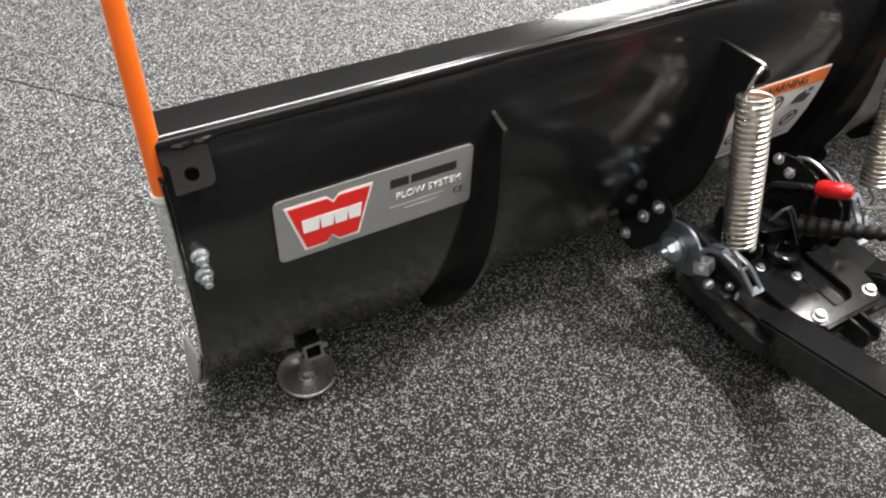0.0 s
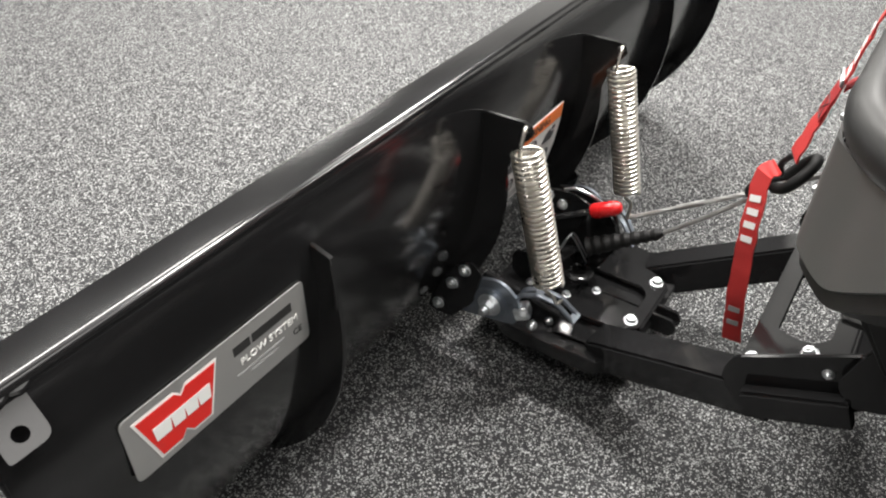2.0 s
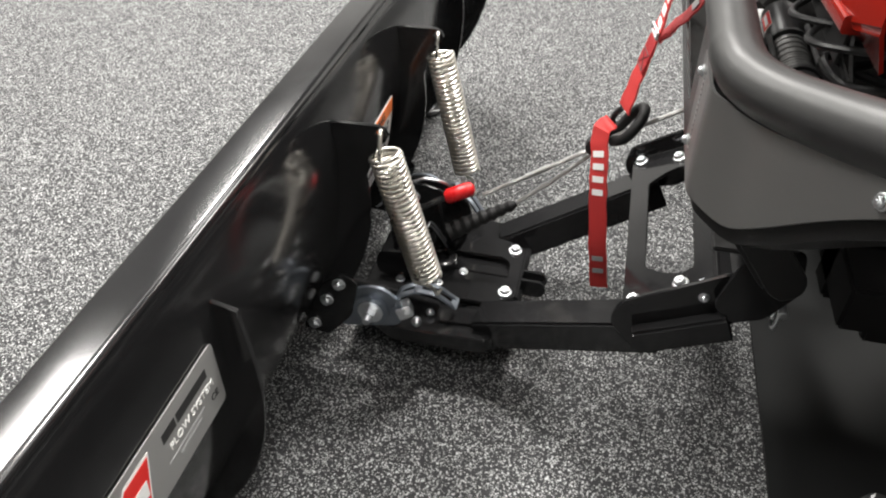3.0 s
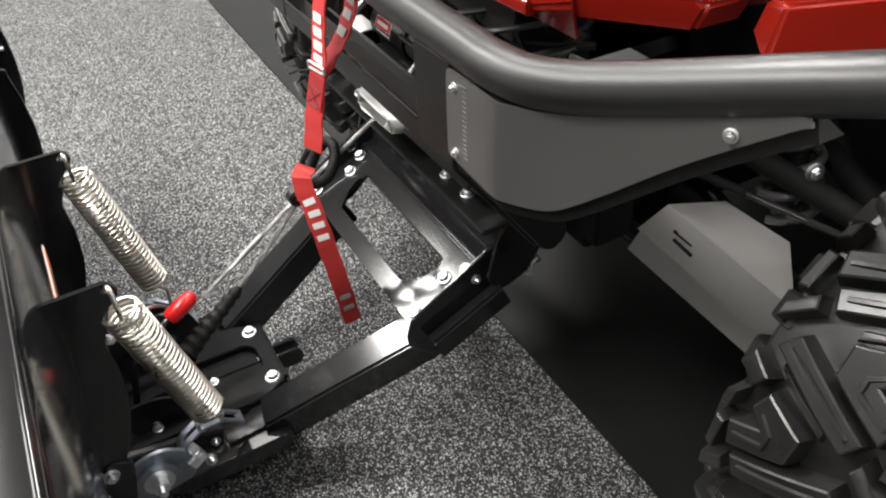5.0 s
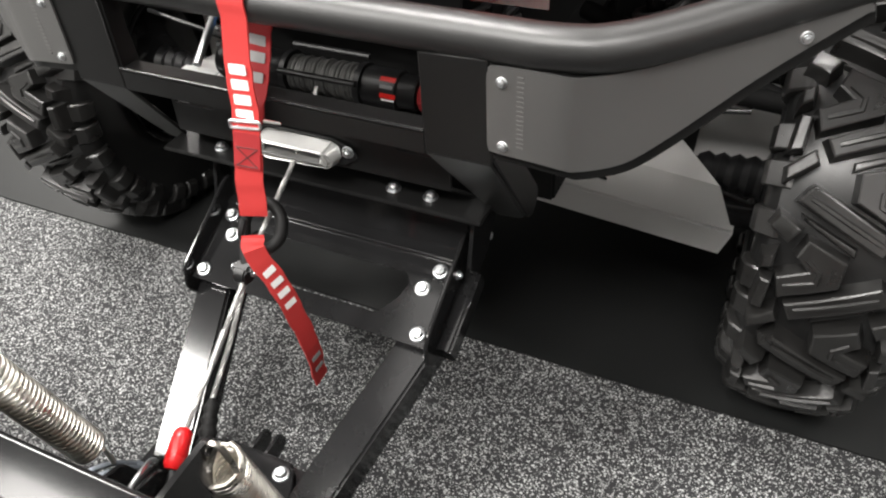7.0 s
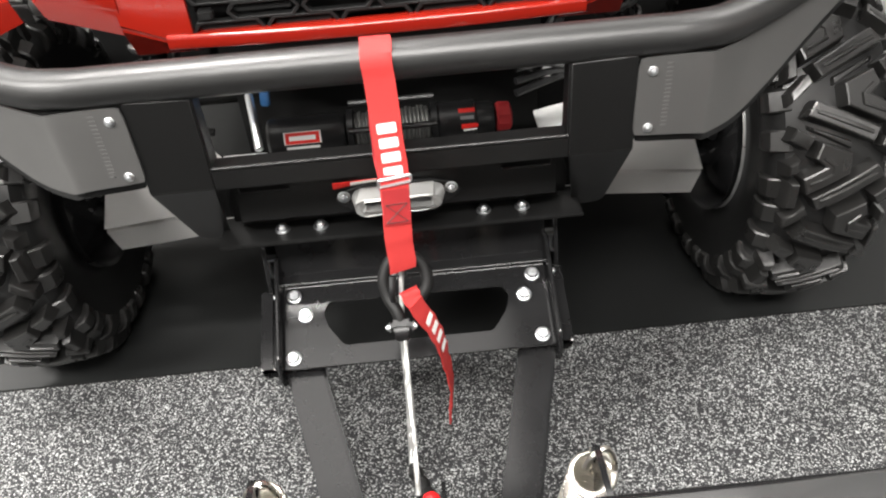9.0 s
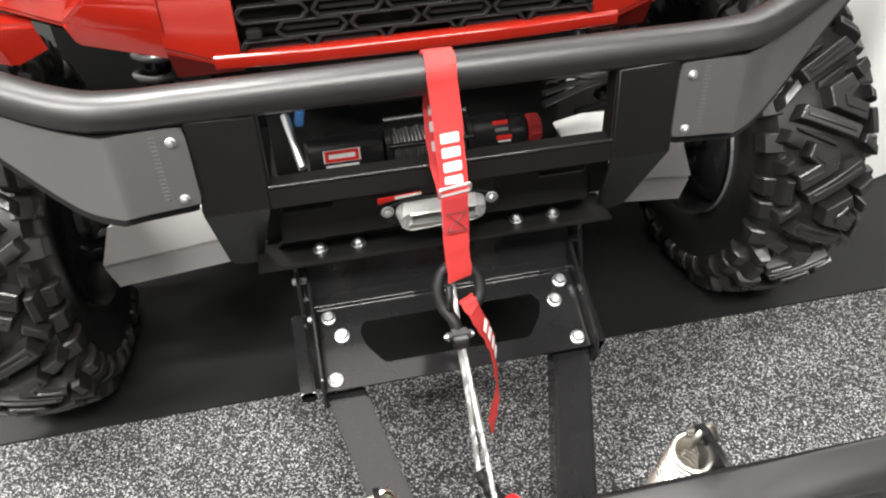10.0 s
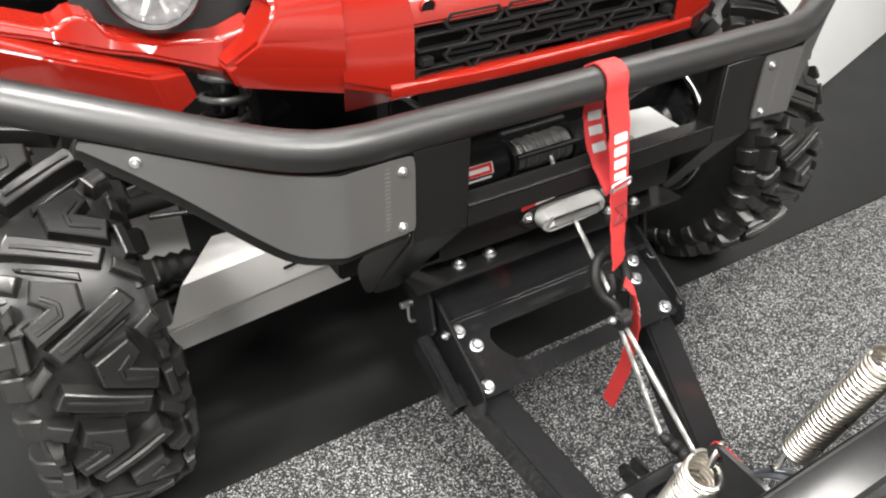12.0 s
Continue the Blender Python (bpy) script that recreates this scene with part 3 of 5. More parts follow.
# front cross plate with its opening, bent up at the rear edge
CP = axes((0.008, -0.018, 0.2405), (1, 0, 0), (0, 0.107, 0.0535))
opening = rounded([(-0.129, 0.058), (-0.107, 0.029), (0.107, 0.029), (0.129, 0.058), (0.136, 0.081), (0.127, 0.097), (-0.127, 0.097), (-0.136, 0.081)], 0.006, 3)
part("cross_plate", slab(rounded([(-0.194, 0.0), (0.194, 0.0), (0.194, 0.125), (-0.194, 0.125)], 0.004), CP, 0.006, 0.0018, [opening]), FRAME, frame_thing, "black cross plate with a wide opening")
part("fold", rod(CP @ Vector((-0.193, 0.125, 0.0025)), CP @ Vector((0.193, 0.125, 0.0025)), 0.0045, seg=24), FRAME, frame_thing, "rounded fold of the cross plate")
for s in (1, -1):
    part("fold", rod(CP @ Vector((s * 0.1915, 0.002, -0.0005)), CP @ Vector((s * 0.1915, 0.122, -0.0005)), 0.0068, seg=24, edge=0.001), FRAME, frame_thing, "rounded side fold of the cross plate")
    for by, bz, bx in ((0.077, 0.2955, 0.174), (0.050, 0.2815, 0.158), (-0.007, 0.2535, 0.176)):
        bolt((0.008 + s * bx - (0.004 if s < 0 else 0), by, bz), (0, -0.45, 0.9), frame_thing, 0.011, "zinc flange bolt")

# swivel: base box, top plate, front lugs
part("swivel_base", slab(rounded([(-0.145, -0.21), (-0.09, -0.17), (0.106, -0.17), (0.161, -0.21), (0.165, -0.36), (0.12, -0.43), (-0.104, -0.43), (-0.149, -0.36)], 0.01), pose(0, 0, 0.072), 0.03, 0.002), FRAME, frame_thing)
for x0, x1 in ((-0.07, 0.0065), (0.0095, 0.086)):
    part("swivel_plate", slab(rounded([(x0, -0.19), (x1, -0.19), (x1, -0.41), (x0, -0.41)], 0.003), pose(0, 0, 0.1005), 0.005, 0.001), FRAME, frame_thing, "black swivel plate")
u_line = rounded([(-0.077, -0.41), (-0.077, -0.215), (-0.056, -0.178), (0.07, -0.178), (0.092, -0.215), (0.092, -0.41), (0.043, -0.41), (0.043, -0.212), (0.028, -0.199), (-0.012, -0.199), (-0.027, -0.212), (-0.027, -0.41)], [0, 0.02, 0.01, 0.01, 0.02, 0, 0, 0.014, 0.014, 0.014, 0.014, 0])
part("index_plate", slab(u_line, pose(0, 0, 0.1105), 0.008, 0.0012), FRAME, frame_thing, "black index plate with a round-ended slot")
part("pivot_ring", lathe([(0.014, 0.0), (0.026, 0.0), (0.028, 0.003), (0.027, 0.009), (0.022, 0.012), (0.015, 0.012), (0.013, 0.009)], 28, pose(0.008, -0.315, 0.1185)), FRAME, frame_thing, "black pivot ring")
part("front_edge", block(-0.05, 0.068, -0.1785, -0.1745, 0.1085, 0.1183, 0.0016), FRAME, frame_thing, "rounded front edge of the index plate")
for bx in (-0.048, 0.062):
    bolt((bx, -0.196, 0.1185), (0, 0, 1), frame_thing, 0.0115, "zinc flange bolt")
for bx, by, bz in ((0.013, -0.275, 0.1055), (0.064, -0.307, 0.1185), (-0.05, -0.309, 0.1185), (-0.062, -0.36, 0.1185), (0.07, -0.37, 0.1185)):
    bolt((bx, by, bz), (0, 0.1, 1), frame_thing, 0.0075)
# low ledge beside the plate and a bright bent clip
part("ledge", slab(rounded([(0.1, -0.2), (0.135, -0.235), (0.14, -0.29), (0.112, -0.29), (0.1, -0.25), (0.06, -0.205), (0.07, -0.195)], 0.006), pose(0, 0, 0.104), 0.004, 0.0008), FRAME, frame_thing, "black steel ledge")
for dx in (-0.004, 0.004):
    part("clip", pipe(smooth_path([(0.024 + dx, -0.345, 0.17), (0.018 + dx, -0.335, 0.198), (0.008 + dx, -0.33, 0.192), (-0.004 + dx, -0.32, 0.165), (-0.02 + dx, -0.31, 0.13)], 6), 0.0018, 8), ZINC, frame_thing, "bright wire clip")
for dx in (-0.012, 0.012):
    part("front_lug", slab(rounded([(-0.178, 0.085), (-0.14, 0.085), (-0.132, 0.1), (-0.14, 0.118), (-0.178, 0.118)], 0.006), axes((0.01 + dx - 0.003, 0, 0), (0, 1, 0), (0, 0, 1)), 0.006), FRAME, frame_thing)
for s in (1, -1):
    x = 0.008 + s * 0.112
    part("swivel_rail", beam((x, -0.29, 0.128), (x, -0.43, 0.15), 0.012, 0.06, edge=0.002), FRAME, frame_thing)
    for by in (-0.305, -0.36):
        bolt((x + s * 0.0065, by, 0.11), (s, 0, 0), frame_thing, 0.007)
    # hinge ear with its large washer and bolt
    xe = 0.008 + s * 0.158
    ear = rounded([(-0.445, 0.09), (-0.34, 0.112), (-0.338, 0.16), (-0.372, 0.186), (-0.41, 0.178), (-0.45, 0.13)], 0.018, 5)
    part("hinge_ear", slab(ear, axes((xe - 0.003, 0, 0), (0, 1, 0), (0, 0, 1)), 0.006, 0.001), EAR, frame_thing, "dull zinc plated hinge ear")
    w0 = Vector((xe + s * 0.003, -0.388, 0.137))
    part("washer", rod(w0, w0 + Vector((s * 0.005, 0, 0)), 0.029, seg=28, edge=0.0008), EAR, frame_thing)
    part("washer", rod(w0 + Vector((s * 0.005, 0, 0)), w0 + Vector((s * 0.009, 0, 0)), 0.02, seg=24, edge=0.0008), ZINC, frame_thing)
    part("pivot_bolt", join(rod(w0 + Vector((s * 0.009, 0, 0)), w0 + Vector((s * 0.02, 0, 0)), 0.0115, seg=6), rod(w0 + Vector((s * 0.02, 0, 0)), w0 + Vector((s * 0.03, 0, 0)), 0.006, seg=12)), ZINC, frame_thing)
    # spring anchor: a bent, slotted zinc strip on a small block
    prof = [Vector((0.008 + s * a, b, c)) for a, b, c in ((0.15, -0.352, 0.15), (0.147, -0.345, 0.17), (0.138, -0.318, 0.178), (0.127, -0.29, 0.166), (0.117, -0.266, 0.138))]
    line = bend_path(prof, 0.008, 4)
    for side in (-0.0085, 0.0085):
        part("spring_anchor", sweep([p + Vector((side, 0, 0)) for p in line], rounded([(-0.0042, -0.002), (0.0042, -0.002), (0.0042, 0.002), (-0.0042, 0.002)], 0.001, 2)), EAR, frame_thing, "bent slotted zinc spring anchor")
    for p in (line[0], line[len(line) // 2], line[-1]):
        part("anchor_bridge", box((0.0255, 0.012, 0.004), pose(p.x, p.y, p.z, 30 if p is line[0] else -35), 0.001), EAR, frame_thing)
    part("anchor_block", box((0.024, 0.024, 0.022), pose(0.008 + s * 0.151, -0.338, 0.139, 20, 0, s * 20), 0.002), ZINC, frame_thing, "zinc block")
    bolt((0.008 + s * 0.162, -0.332, 0.146), (s, 0.5, 0.5), frame_thing, 0.008)
    for by, bz in ((-0.357, 0.12), (-0.32, 0.116)):
        part("acorn_nut", lathe([(0, 0), (0.008, 0), (0.008, 0.004), (0.0065, 0.005), (0.006, 0.009), (0.003, 0.012), (0, 0.0125)], 14, aim((0.008 + s * 0.148, by, bz), (0.008 + s * 0.2, by + 0.015, bz + 0.012))), ZINC, frame_thing)
    # hinge plate on the blade with three bolts
    xh = 0.008 + s * 0.17
    part("hinge_plate", slab(rounded([(-0.505, 0.075), (-0.46, 0.07), (-0.42, 0.12), (-0.405, 0.19), (-0.43, 0.205), (-0.47, 0.17)], 0.01), axes((xh - 0.012, 0, 0), (0, 1, 0), (0, 0, 1)), 0.008), FRAME, frame_thing)
    for by, bz in ((-0.436, 0.183), (-0.458, 0.147), (-0.483, 0.092)):
        bolt((xh - 0.004, by, bz), (1, 0.15, 0), frame_thing, 0.0105)


def coil(a, b, r, wire, turns, per=14):
    a, b = Vector(a), Vector(b)
    m = aim(a, b)
    n = (b - a).length
    pts = [m @ Vector((r * math.cos(2 * math.pi * k / per), r * math.sin(2 * math.pi * k / per), n * k / (turns * per))) for k in range(turns * per + 1)]
    return pts


def return_spring(x):
    top, bot = Vector((x, -0.3555, 0.424)), Vector((x * 0.935, -0.302, 0.211))
    part("spring", pipe(coil(top, bot, 0.0208, 0.003, 28), 0.0028, 8), SPRING, frame_thing, "bright coil spring")
    eye = Vector((x, -0.361, 0.4535))
    out = Vector((x + 0.02, -0.3555, 0.425))
    part("spring_hook", pipe(smooth_path([out, Vector((x + 0.018, -0.356, 0.44)), eye + Vector((0.009, 0.004, 0.006)), eye + Vector((-0.004, 0, 0.002)), eye + Vector((-0.011, -0.002, -0.012))], 6), 0.0029, 8), SPRING, frame_thing)
    part("spring_hook", pipe(smooth_path([bot + Vector((0.019, 0.004, 0.002)), bot + Vector((0.006, 0.012, -0.016)), Vector((x * 0.86, -0.29, 0.168)), Vector((x * 0.86 - 0.008, -0.285, 0.174))], 6), 0.0029, 8), SPRING, frame_thing)


for sx in SPX:
    return_spring(sx)

# release lever with its red grip, ribbed sleeve of the rope
part("lever", pipe(smooth_path([(0.045, -0.385, 0.15), (0.042, -0.365, 0.225), (0.029, -0.33, 0.249), (0.016, -0.3, 0.261)], 5), 0.005, 8), FRAME, frame_thing)
part("grip", lathe([(0, 0), (0.0095, 0.002), (0.0125, 0.008), (0.012, 0.035), (0.0105, 0.045), (0.006, 0.05), (0, 0.051)], 20, aim((0.018, -0.308, 0.258), (0.006, -0.259, 0.28))), KNOB, frame_thing, "red vinyl lever grip")
part("lever_guard", slab(rounded([(-0.41, 0.12), (-0.29, 0.12), (-0.264, 0.19), (-0.278, 0.232), (-0.3, 0.242), (-0.38, 0.245), (-0.41, 0.23)], 0.02), axes((-0.023, 0, 0), (0, 1, 0), (0, 0, 1)), 0.005, 0.0012), FRAME, frame_thing, "black lever guard plate")
part("lever_plate", slab(rounded([(-0.4, 0.2), (-0.39, 0.262), (-0.355, 0.27), (-0.316, 0.262), (-0.304, 0.245), (-0.33, 0.24), (-0.36, 0.22)], 0.01), axes((0.0, 0, 0), (0, 1, 0), (0, 0, 1)), 0.005, 0.0012), FRAME, frame_thing, "black lever plate")
part("lever_guard", slab(rounded([(-0.41, 0.12), (-0.32, 0.12), (-0.31, 0.15), (-0.36, 0.175), (-0.41, 0.17)], 0.02), axes((0.062, 0, 0), (0, 1, 0), (0, 0, 1)), 0.005), FRAME, frame_thing)
part("lever_bail", pipe(smooth_path([(0.0, -0.362, 0.268), (0.0, -0.345, 0.276), (-0.004, -0.325, 0.273), (-0.012, -0.308, 0.262), (-0.02, -0.298, 0.244)], 6), 0.0026, 8), ZINC, frame_thing, "bright bent lever bail")
for by, bz in ((-0.385, 0.252), (-0.36, 0.243)):
    bolt((0.006, by, bz), (1, 0.2, 0.4), frame_thing, 0.0085)
part("lever_bracket", slab(rounded([(-0.41, 0.118), (-0.3, 0.118), (-0.28, 0.15), (-0.3, 0.205), (-0.36, 0.225), (-0.41, 0.215)], 0.012), axes((-0.088, 0, 0), (0, 1, 0), (0, 0, 1)), 0.006, 0.0012), FRAME, frame_thing, "black lever bracket")
part("lever_bracket", slab(rounded([(-0.07, -0.395), (0.05, -0.395), (0.05, -0.335), (-0.02, -0.32), (-0.07, -0.335)], 0.008), pose(0, 0, 0.205, 8), 0.006, 0.0012), FRAME, frame_thing, "black lever bracket")
part("pin_housing", rod((0.006, -0.345, 0.118), (0.006, -0.345, 0.155), 0.02, seg=20, edge=0.003), FRAME, frame_thing)
sl = [Vector((0.03, -0.298, 0.2)), Vector((-0.013, -0.197, 0.245))]
rows = [(0.0165 - 0.00045 * k - 0.0028 * (k % 2), k * 0.0076) for k in range(15)]
part("sleeve", lathe([(0, 0), *rows, (0.0045, 0.118), (0, 0.119)], 18, aim(sl[0], sl[1])), GRILLE, frame_thing, "black ribbed rubber rope sleeve")


# ---------------------------------------------------------------- utility vehicle
utv = thing("utility_vehicle", (0, 0.41, 0.004), "red utility vehicle with black bumper, seen from its front", "utility vehicle")


def holder(name, at, parent, label=""):
    """An empty part that holds its own pieces."""
    ob = new(name)
    ob.location = at
    ob.empty_display_size = 0.03
    under(ob, parent)
    ob.location = at
    if label:
        ob["label"] = label
    return ob


# bumper
bumper = holder("bumper", (0, 0.05, 0.55), utv, "black tubular front bumper with grey wing plates")
HALF = [(0.345, 0.012, 0.681), (0.40, 0.024, 0.684), (0.47, 0.055, 0.70), (0.6, 0.118, 0.741), (0.7, 0.178, 0.768), (0.86, 0.29, 0.80)]
HALF = [(x, y + 0.004, z + 0.0015) for x, y, z in HALF]
TUBE = smooth_path([(-x, y, z - 0.03 * max(0, x - 0.42)) for x, y, z in HALF[::-1]] + [(-0.25, 0.016, 0.682), (0.25, 0.016, 0.682)] + HALF, 8)
part("tube", pipe(TUBE, 0.0224, 28), TUBING, bumper, "thick satin black tube")
for s in (1, -1):
    # upright face plate, running in at the bottom
    up = [(0.211, 0.664), (0.286, 0.667), (0.289, 0.55), (0.289, 0.546), (0.212, 0.546)]
    part("upright", slab([(s * x, z) for x, z in up], axes((0, 0.0, 0), (1, 0, 0), (0, 0, 1)), -0.006 if s else 0, 0.001), BUMPER, bumper, "flat black upright plate")
    part("side_plate", slab([(0.004, 0.664), (0.03, 0.66), (0.034, 0.548), (0.004, 0.544)], axes((s * 0.212 - 0.003, 0, 0), (0, 1, 0), (0, 0, 1)), 0.006), BUMPER, bumper)
    # grey wing plate: flat at the front, then swept back
    tops = [(0.286, 0.0, 0.65), (0.2875, 0.0, 0.658), (0.294, 0.0, 0.6635), (0.345, 0.0, 0.6645), (0.366, 0.001, 0.6635), (0.38, 0.007, 0.6625), (0.42, 0.03, 0.6655), (0.46, 0.047, 0.6755), (0.53, 0.0765, 0.6985), (0.598, 0.1045, 0.7215), (0.609, 0.109, 0.7195)]
    lows = [(0.286, 0.0, 0.577), (0.2875, 0.0, 0.57), (0.294, 0.0, 0.5665), (0.345, 0.0, 0.5635), (0.366, 0.001, 0.561), (0.38, 0.007, 0.5585), (0.42, 0.03, 0.563), (0.46, 0.047, 0.592), (0.53, 0.0765, 0.655), (0.598, 0.1045, 0.7085), (0.61, 0.1095, 0.7155)]
    drop = 0.03 if s < 0 else 0.0
    tops, lows = ([(x - 0.03 * max(0, x - 0.4), y, z - drop * max(0, x - 0.3)) for x, y, z in row] for row in (tops, lows))
    tops, lows = smooth_path(tops, 4), smooth_path(lows, 4)
    bm = bmesh.new()
    rows = []
    for a, b in zip(tops, lows):
        rows.append([bm.verts.new((s * a[0], a[1] - 0.0035, a[2])), bm.verts.new((s * b[0], b[1] - 0.0035, b[2])), bm.verts.new((s * b[0], b[1] - 0.0005, b[2])), bm.verts.new((s * a[0], a[1] - 0.0005, a[2]))])
    for a, b in zip(rows, rows[1:]):
        for k in range(4):
            bm.faces.new((a[k], a[(k + 1) % 4], b[(k + 1) % 4], b[k]))
    bm.faces.new(rows[0])
    bm.faces.new(rows[-1])
    part("wing_plate", bm, WING, bumper, "graphite grey wing plate")
    # black backing that shows as a rim below the wing
    bm = bmesh.new()
    rows = []
    for a, b in zip(tops, lows):
        rows.append([bm.verts.new((s * a[0], a[1] + 0.004, a[2])), bm.verts.new((s * b[0] + s * 0.004, b[1] + 0.004, b[2] - 0.013)), bm.verts.new((s * b[0] + s * 0.004, b[1] + 0.03, b[2] - 0.013)), bm.verts.new((s * a[0], a[1] + 0.012, a[2]))])
    for a, b in zip(rows, rows[1:]):
        for k in range(4):
            bm.faces.new((a[k], a[(k + 1) % 4], b[(k + 1) % 4], b[k]))
    bm.faces.new(rows[0])
    bm.faces.new(rows[-1])
    part("wing_backing", bm, BUMPER, bumper)
    bolt((s * 0.302, -0.0035, 0.648), (0, -1, 0.1), bumper, 0.0058)
    bolt((s * 0.303, -0.0035, 0.576), (0, -1, 0.1), bumper, 0.0058)
    bolt((s * 0.556, 0.0855, 0.693 - drop * 0.15), (s * 0.38, -0.92, 0.05), bumper, 0.0062)
    # a column of slightly paler dashes beside the inner bolts
    for k in range(16):
        z = 0.655 - 0.0052 * k
        part("pale_dash", block(min(s * 0.3175, s * 0.3245), max(s * 0.3175, s * 0.3245), -0.0041, -0.0034, z, z + 0.0019, 0.0), PALE_DASH, bumper, "slightly paler dash on the grey plate")
    # chin: the upright bent back to the lower flange, with a folded outer side
    chin = rounded([(0.212, 0.0), (0.289, 0.0), (0.2895, -0.198), (0.247, -0.204)], [0, 0, 0.03, 0.004])
    part("chin_plate", slab([(s * x, y) for x, y in chin], axes((0, 0, 0.5455), (1, 0, 0), (0, -0.122, 0.164)), -0.005, 0.001), BUMPER, bumper, "black plate bent back below the upright")
    side = rounded([(0.003, 0.552), (0.122, 0.388), (0.138, 0.379), (0.158, 0.392), (0.158, 0.415), (0.045, 0.56)], [0.004, 0.012, 0.012, 0.012, 0.012, 0.01])
    part("chin_side", slab(side, axes((s * 0.2885 - 0.0025, 0, 0), (0, 1, 0), (0, 0, 1)), 0.005, 0.0015), BUMPER, bumper)
# lower cross bar of the window and the top strip under the tube
part("cross_bar", block(-0.214, 0.214, 0.0008, 0.03, 0.541, 0.572, 0.003), BUMPER, bumper, "flat black cross bar")
part("bar_lip", rod((-0.211, 0.0022, 0.572), (0.211, 0.0022, 0.572), 0.0024, seg=16), FRAME, bumper, "rounded upper edge of the cross bar")
slots = [rounded([(k * 0.138, 0.512), (k * 0.204, 0.512), (k * 0.204, 0.492), (k * 0.138, 0.492)], 0.004) for k in (1, -1)]
part("fairlead_plate", slab(rounded([(-0.208, 0.545), (0.208, 0.545), (0.21, 0.448), (-0.21, 0.448)], 0.003), axes((0, 0.064, 0), (1, 0, 0), (0, 0, 1)), -0.005, 0.0008, slots), BUMPER, bumper, "black plate behind the fairlead")
part("sloped_plate", slab([(-0.21, 0), (0.21, 0), (0.224, -0.061), (-0.224, -0.061)], axes((0, 0.066, 0.449), (1, 0, 0), (0, -0.046, 0.041)), -0.004, 0.0008), BUMPER, bumper, "black plate sloping to the lower flange")
part("back_plate", slab(rounded([(-0.225, 0.488), (0.225, 0.488), (0.236, 0.45), (0.236, 0.407), (-0.236, 0.407), (-0.236, 0.45)], 0.004), axes((0, 0.118, 0), (1, 0, 0), (0, 0, 1)), -0.005, 0.0008), BUMPER, bumper)
part("lower_flange", block(-0.25, 0.25, 0.06, 0.128, 0.406, 0.412, 0.0015), BUMPER, bumper)
for x in (-0.165, -0.112, 0.115, 0.169):
    bolt((x, 0.088, 0.412), (0, 0, 1), bumper, 0.0105, "zinc flange bolt")
    part("nut", rod((x, 0.088, 0.394), (x, 0.088, 0.4055), 0.0075, seg=6), ZINC, bumper)
# roller-less aluminium fairlead
fl = holder("fairlead", (0, 0.06, 0.47), utv, "polished aluminium rope fairlead")
ell = [(0.044 * (1 if math.cos(a) > 0 else -1) + 0.017 * math.cos(a), 0.017 * math.sin(a)) for a in np.linspace(0, 2 * math.pi, 28, endpoint=False)]
FM = axes((0.001, 0.0605, 0.4705), (1, 0, 0), (0, 0.0, 1))
bar = slab(ell, FM, 0.024, 0.0, [[(x * 0.84, y * 0.42 + 0.004) for x, y in ell]])
for v in bar.verts:
    w = FM.inverted() @ v.co
    if w.z > 0.02:
        v.co = FM @ Vector((w.x * 0.93, 0.0035 + (w.y - 0.0035) * 0.8, w.z))
bevel(bar, 0.005, 3, 40)
part("ring", bar, FAIRLEAD, fl, "rounded aluminium hawse")
part("base", slab(rounded([(-0.085, 0), (-0.07, 0.013), (-0.045, 0.021), (0.045, 0.021), (0.07, 0.013), (0.085, 0), (0.06, -0.018), (-0.06, -0.018)], 0.008), FM @ pose(0, 0, -0.003), 0.004, 0.0006), PLASTIC, fl)
for x in (-0.07, 0.071):
    bolt((x, 0.0595, 0.4765), (0, -1, 0), fl, 0.0085)
part("tag", slab([(-0.083, 0.02), (-0.06, 0.024), (-0.025, 0.027), (-0.025, 0.031), (-0.083, 0.029)], FM @ pose(0, 0, 0.002), 0.001, 0), LOGO, fl, "red and white tag")
part("tag", slab([(-0.06, 0.0245), (-0.025, 0.0275), (-0.025, 0.0305), (-0.06, 0.029)], FM @ pose(0, 0, 0.0032), 0.0006, 0), PRINT, fl)

# winch behind the window
winch = holder("winch", (0, 0.13, 0.54), utv, "black electric winch with steel rope on its drum")
WY, WZc = 0.14, 0.528
part("motor", lathe([(0, 0), (0.0225, 0.0), (0.0255, 0.004), (0.0255, 0.098), (0.0225, 0.104), (0, 0.104)], 28, aim((-0.165, WY, WZc), (-0.05, WY, WZc))), PLASTIC, winch)
part("gear_case", lathe([(0, 0), (0.024, 0.0), (0.026, 0.004), (0.026, 0.05), (0.0225, 0.052), (0.0225, 0.07), (0.02, 0.076), (0, 0.078)], 28, aim((0.062, WY, WZc), (0.2, WY, WZc))), PLASTIC, winch)
part("clutch_knob", lathe([(0, 0), (0.0185, 0.0), (0.0205, 0.003), (0.0195, 0.018), (0.015, 0.021), (0, 0.021)], 10, aim((0.141, WY, WZc), (0.2, WY, WZc))), STRAP2, winch, "dull red clutch knob")
part("drum_flange", rod((-0.058, WY, WZc), (-0.05, WY, WZc), 0.0285, seg=28), PLASTIC, winch)
part("drum_flange", rod((0.054, WY, WZc), (0.062, WY, WZc), 0.0285, seg=28), PLASTIC, winch)
wrap = []
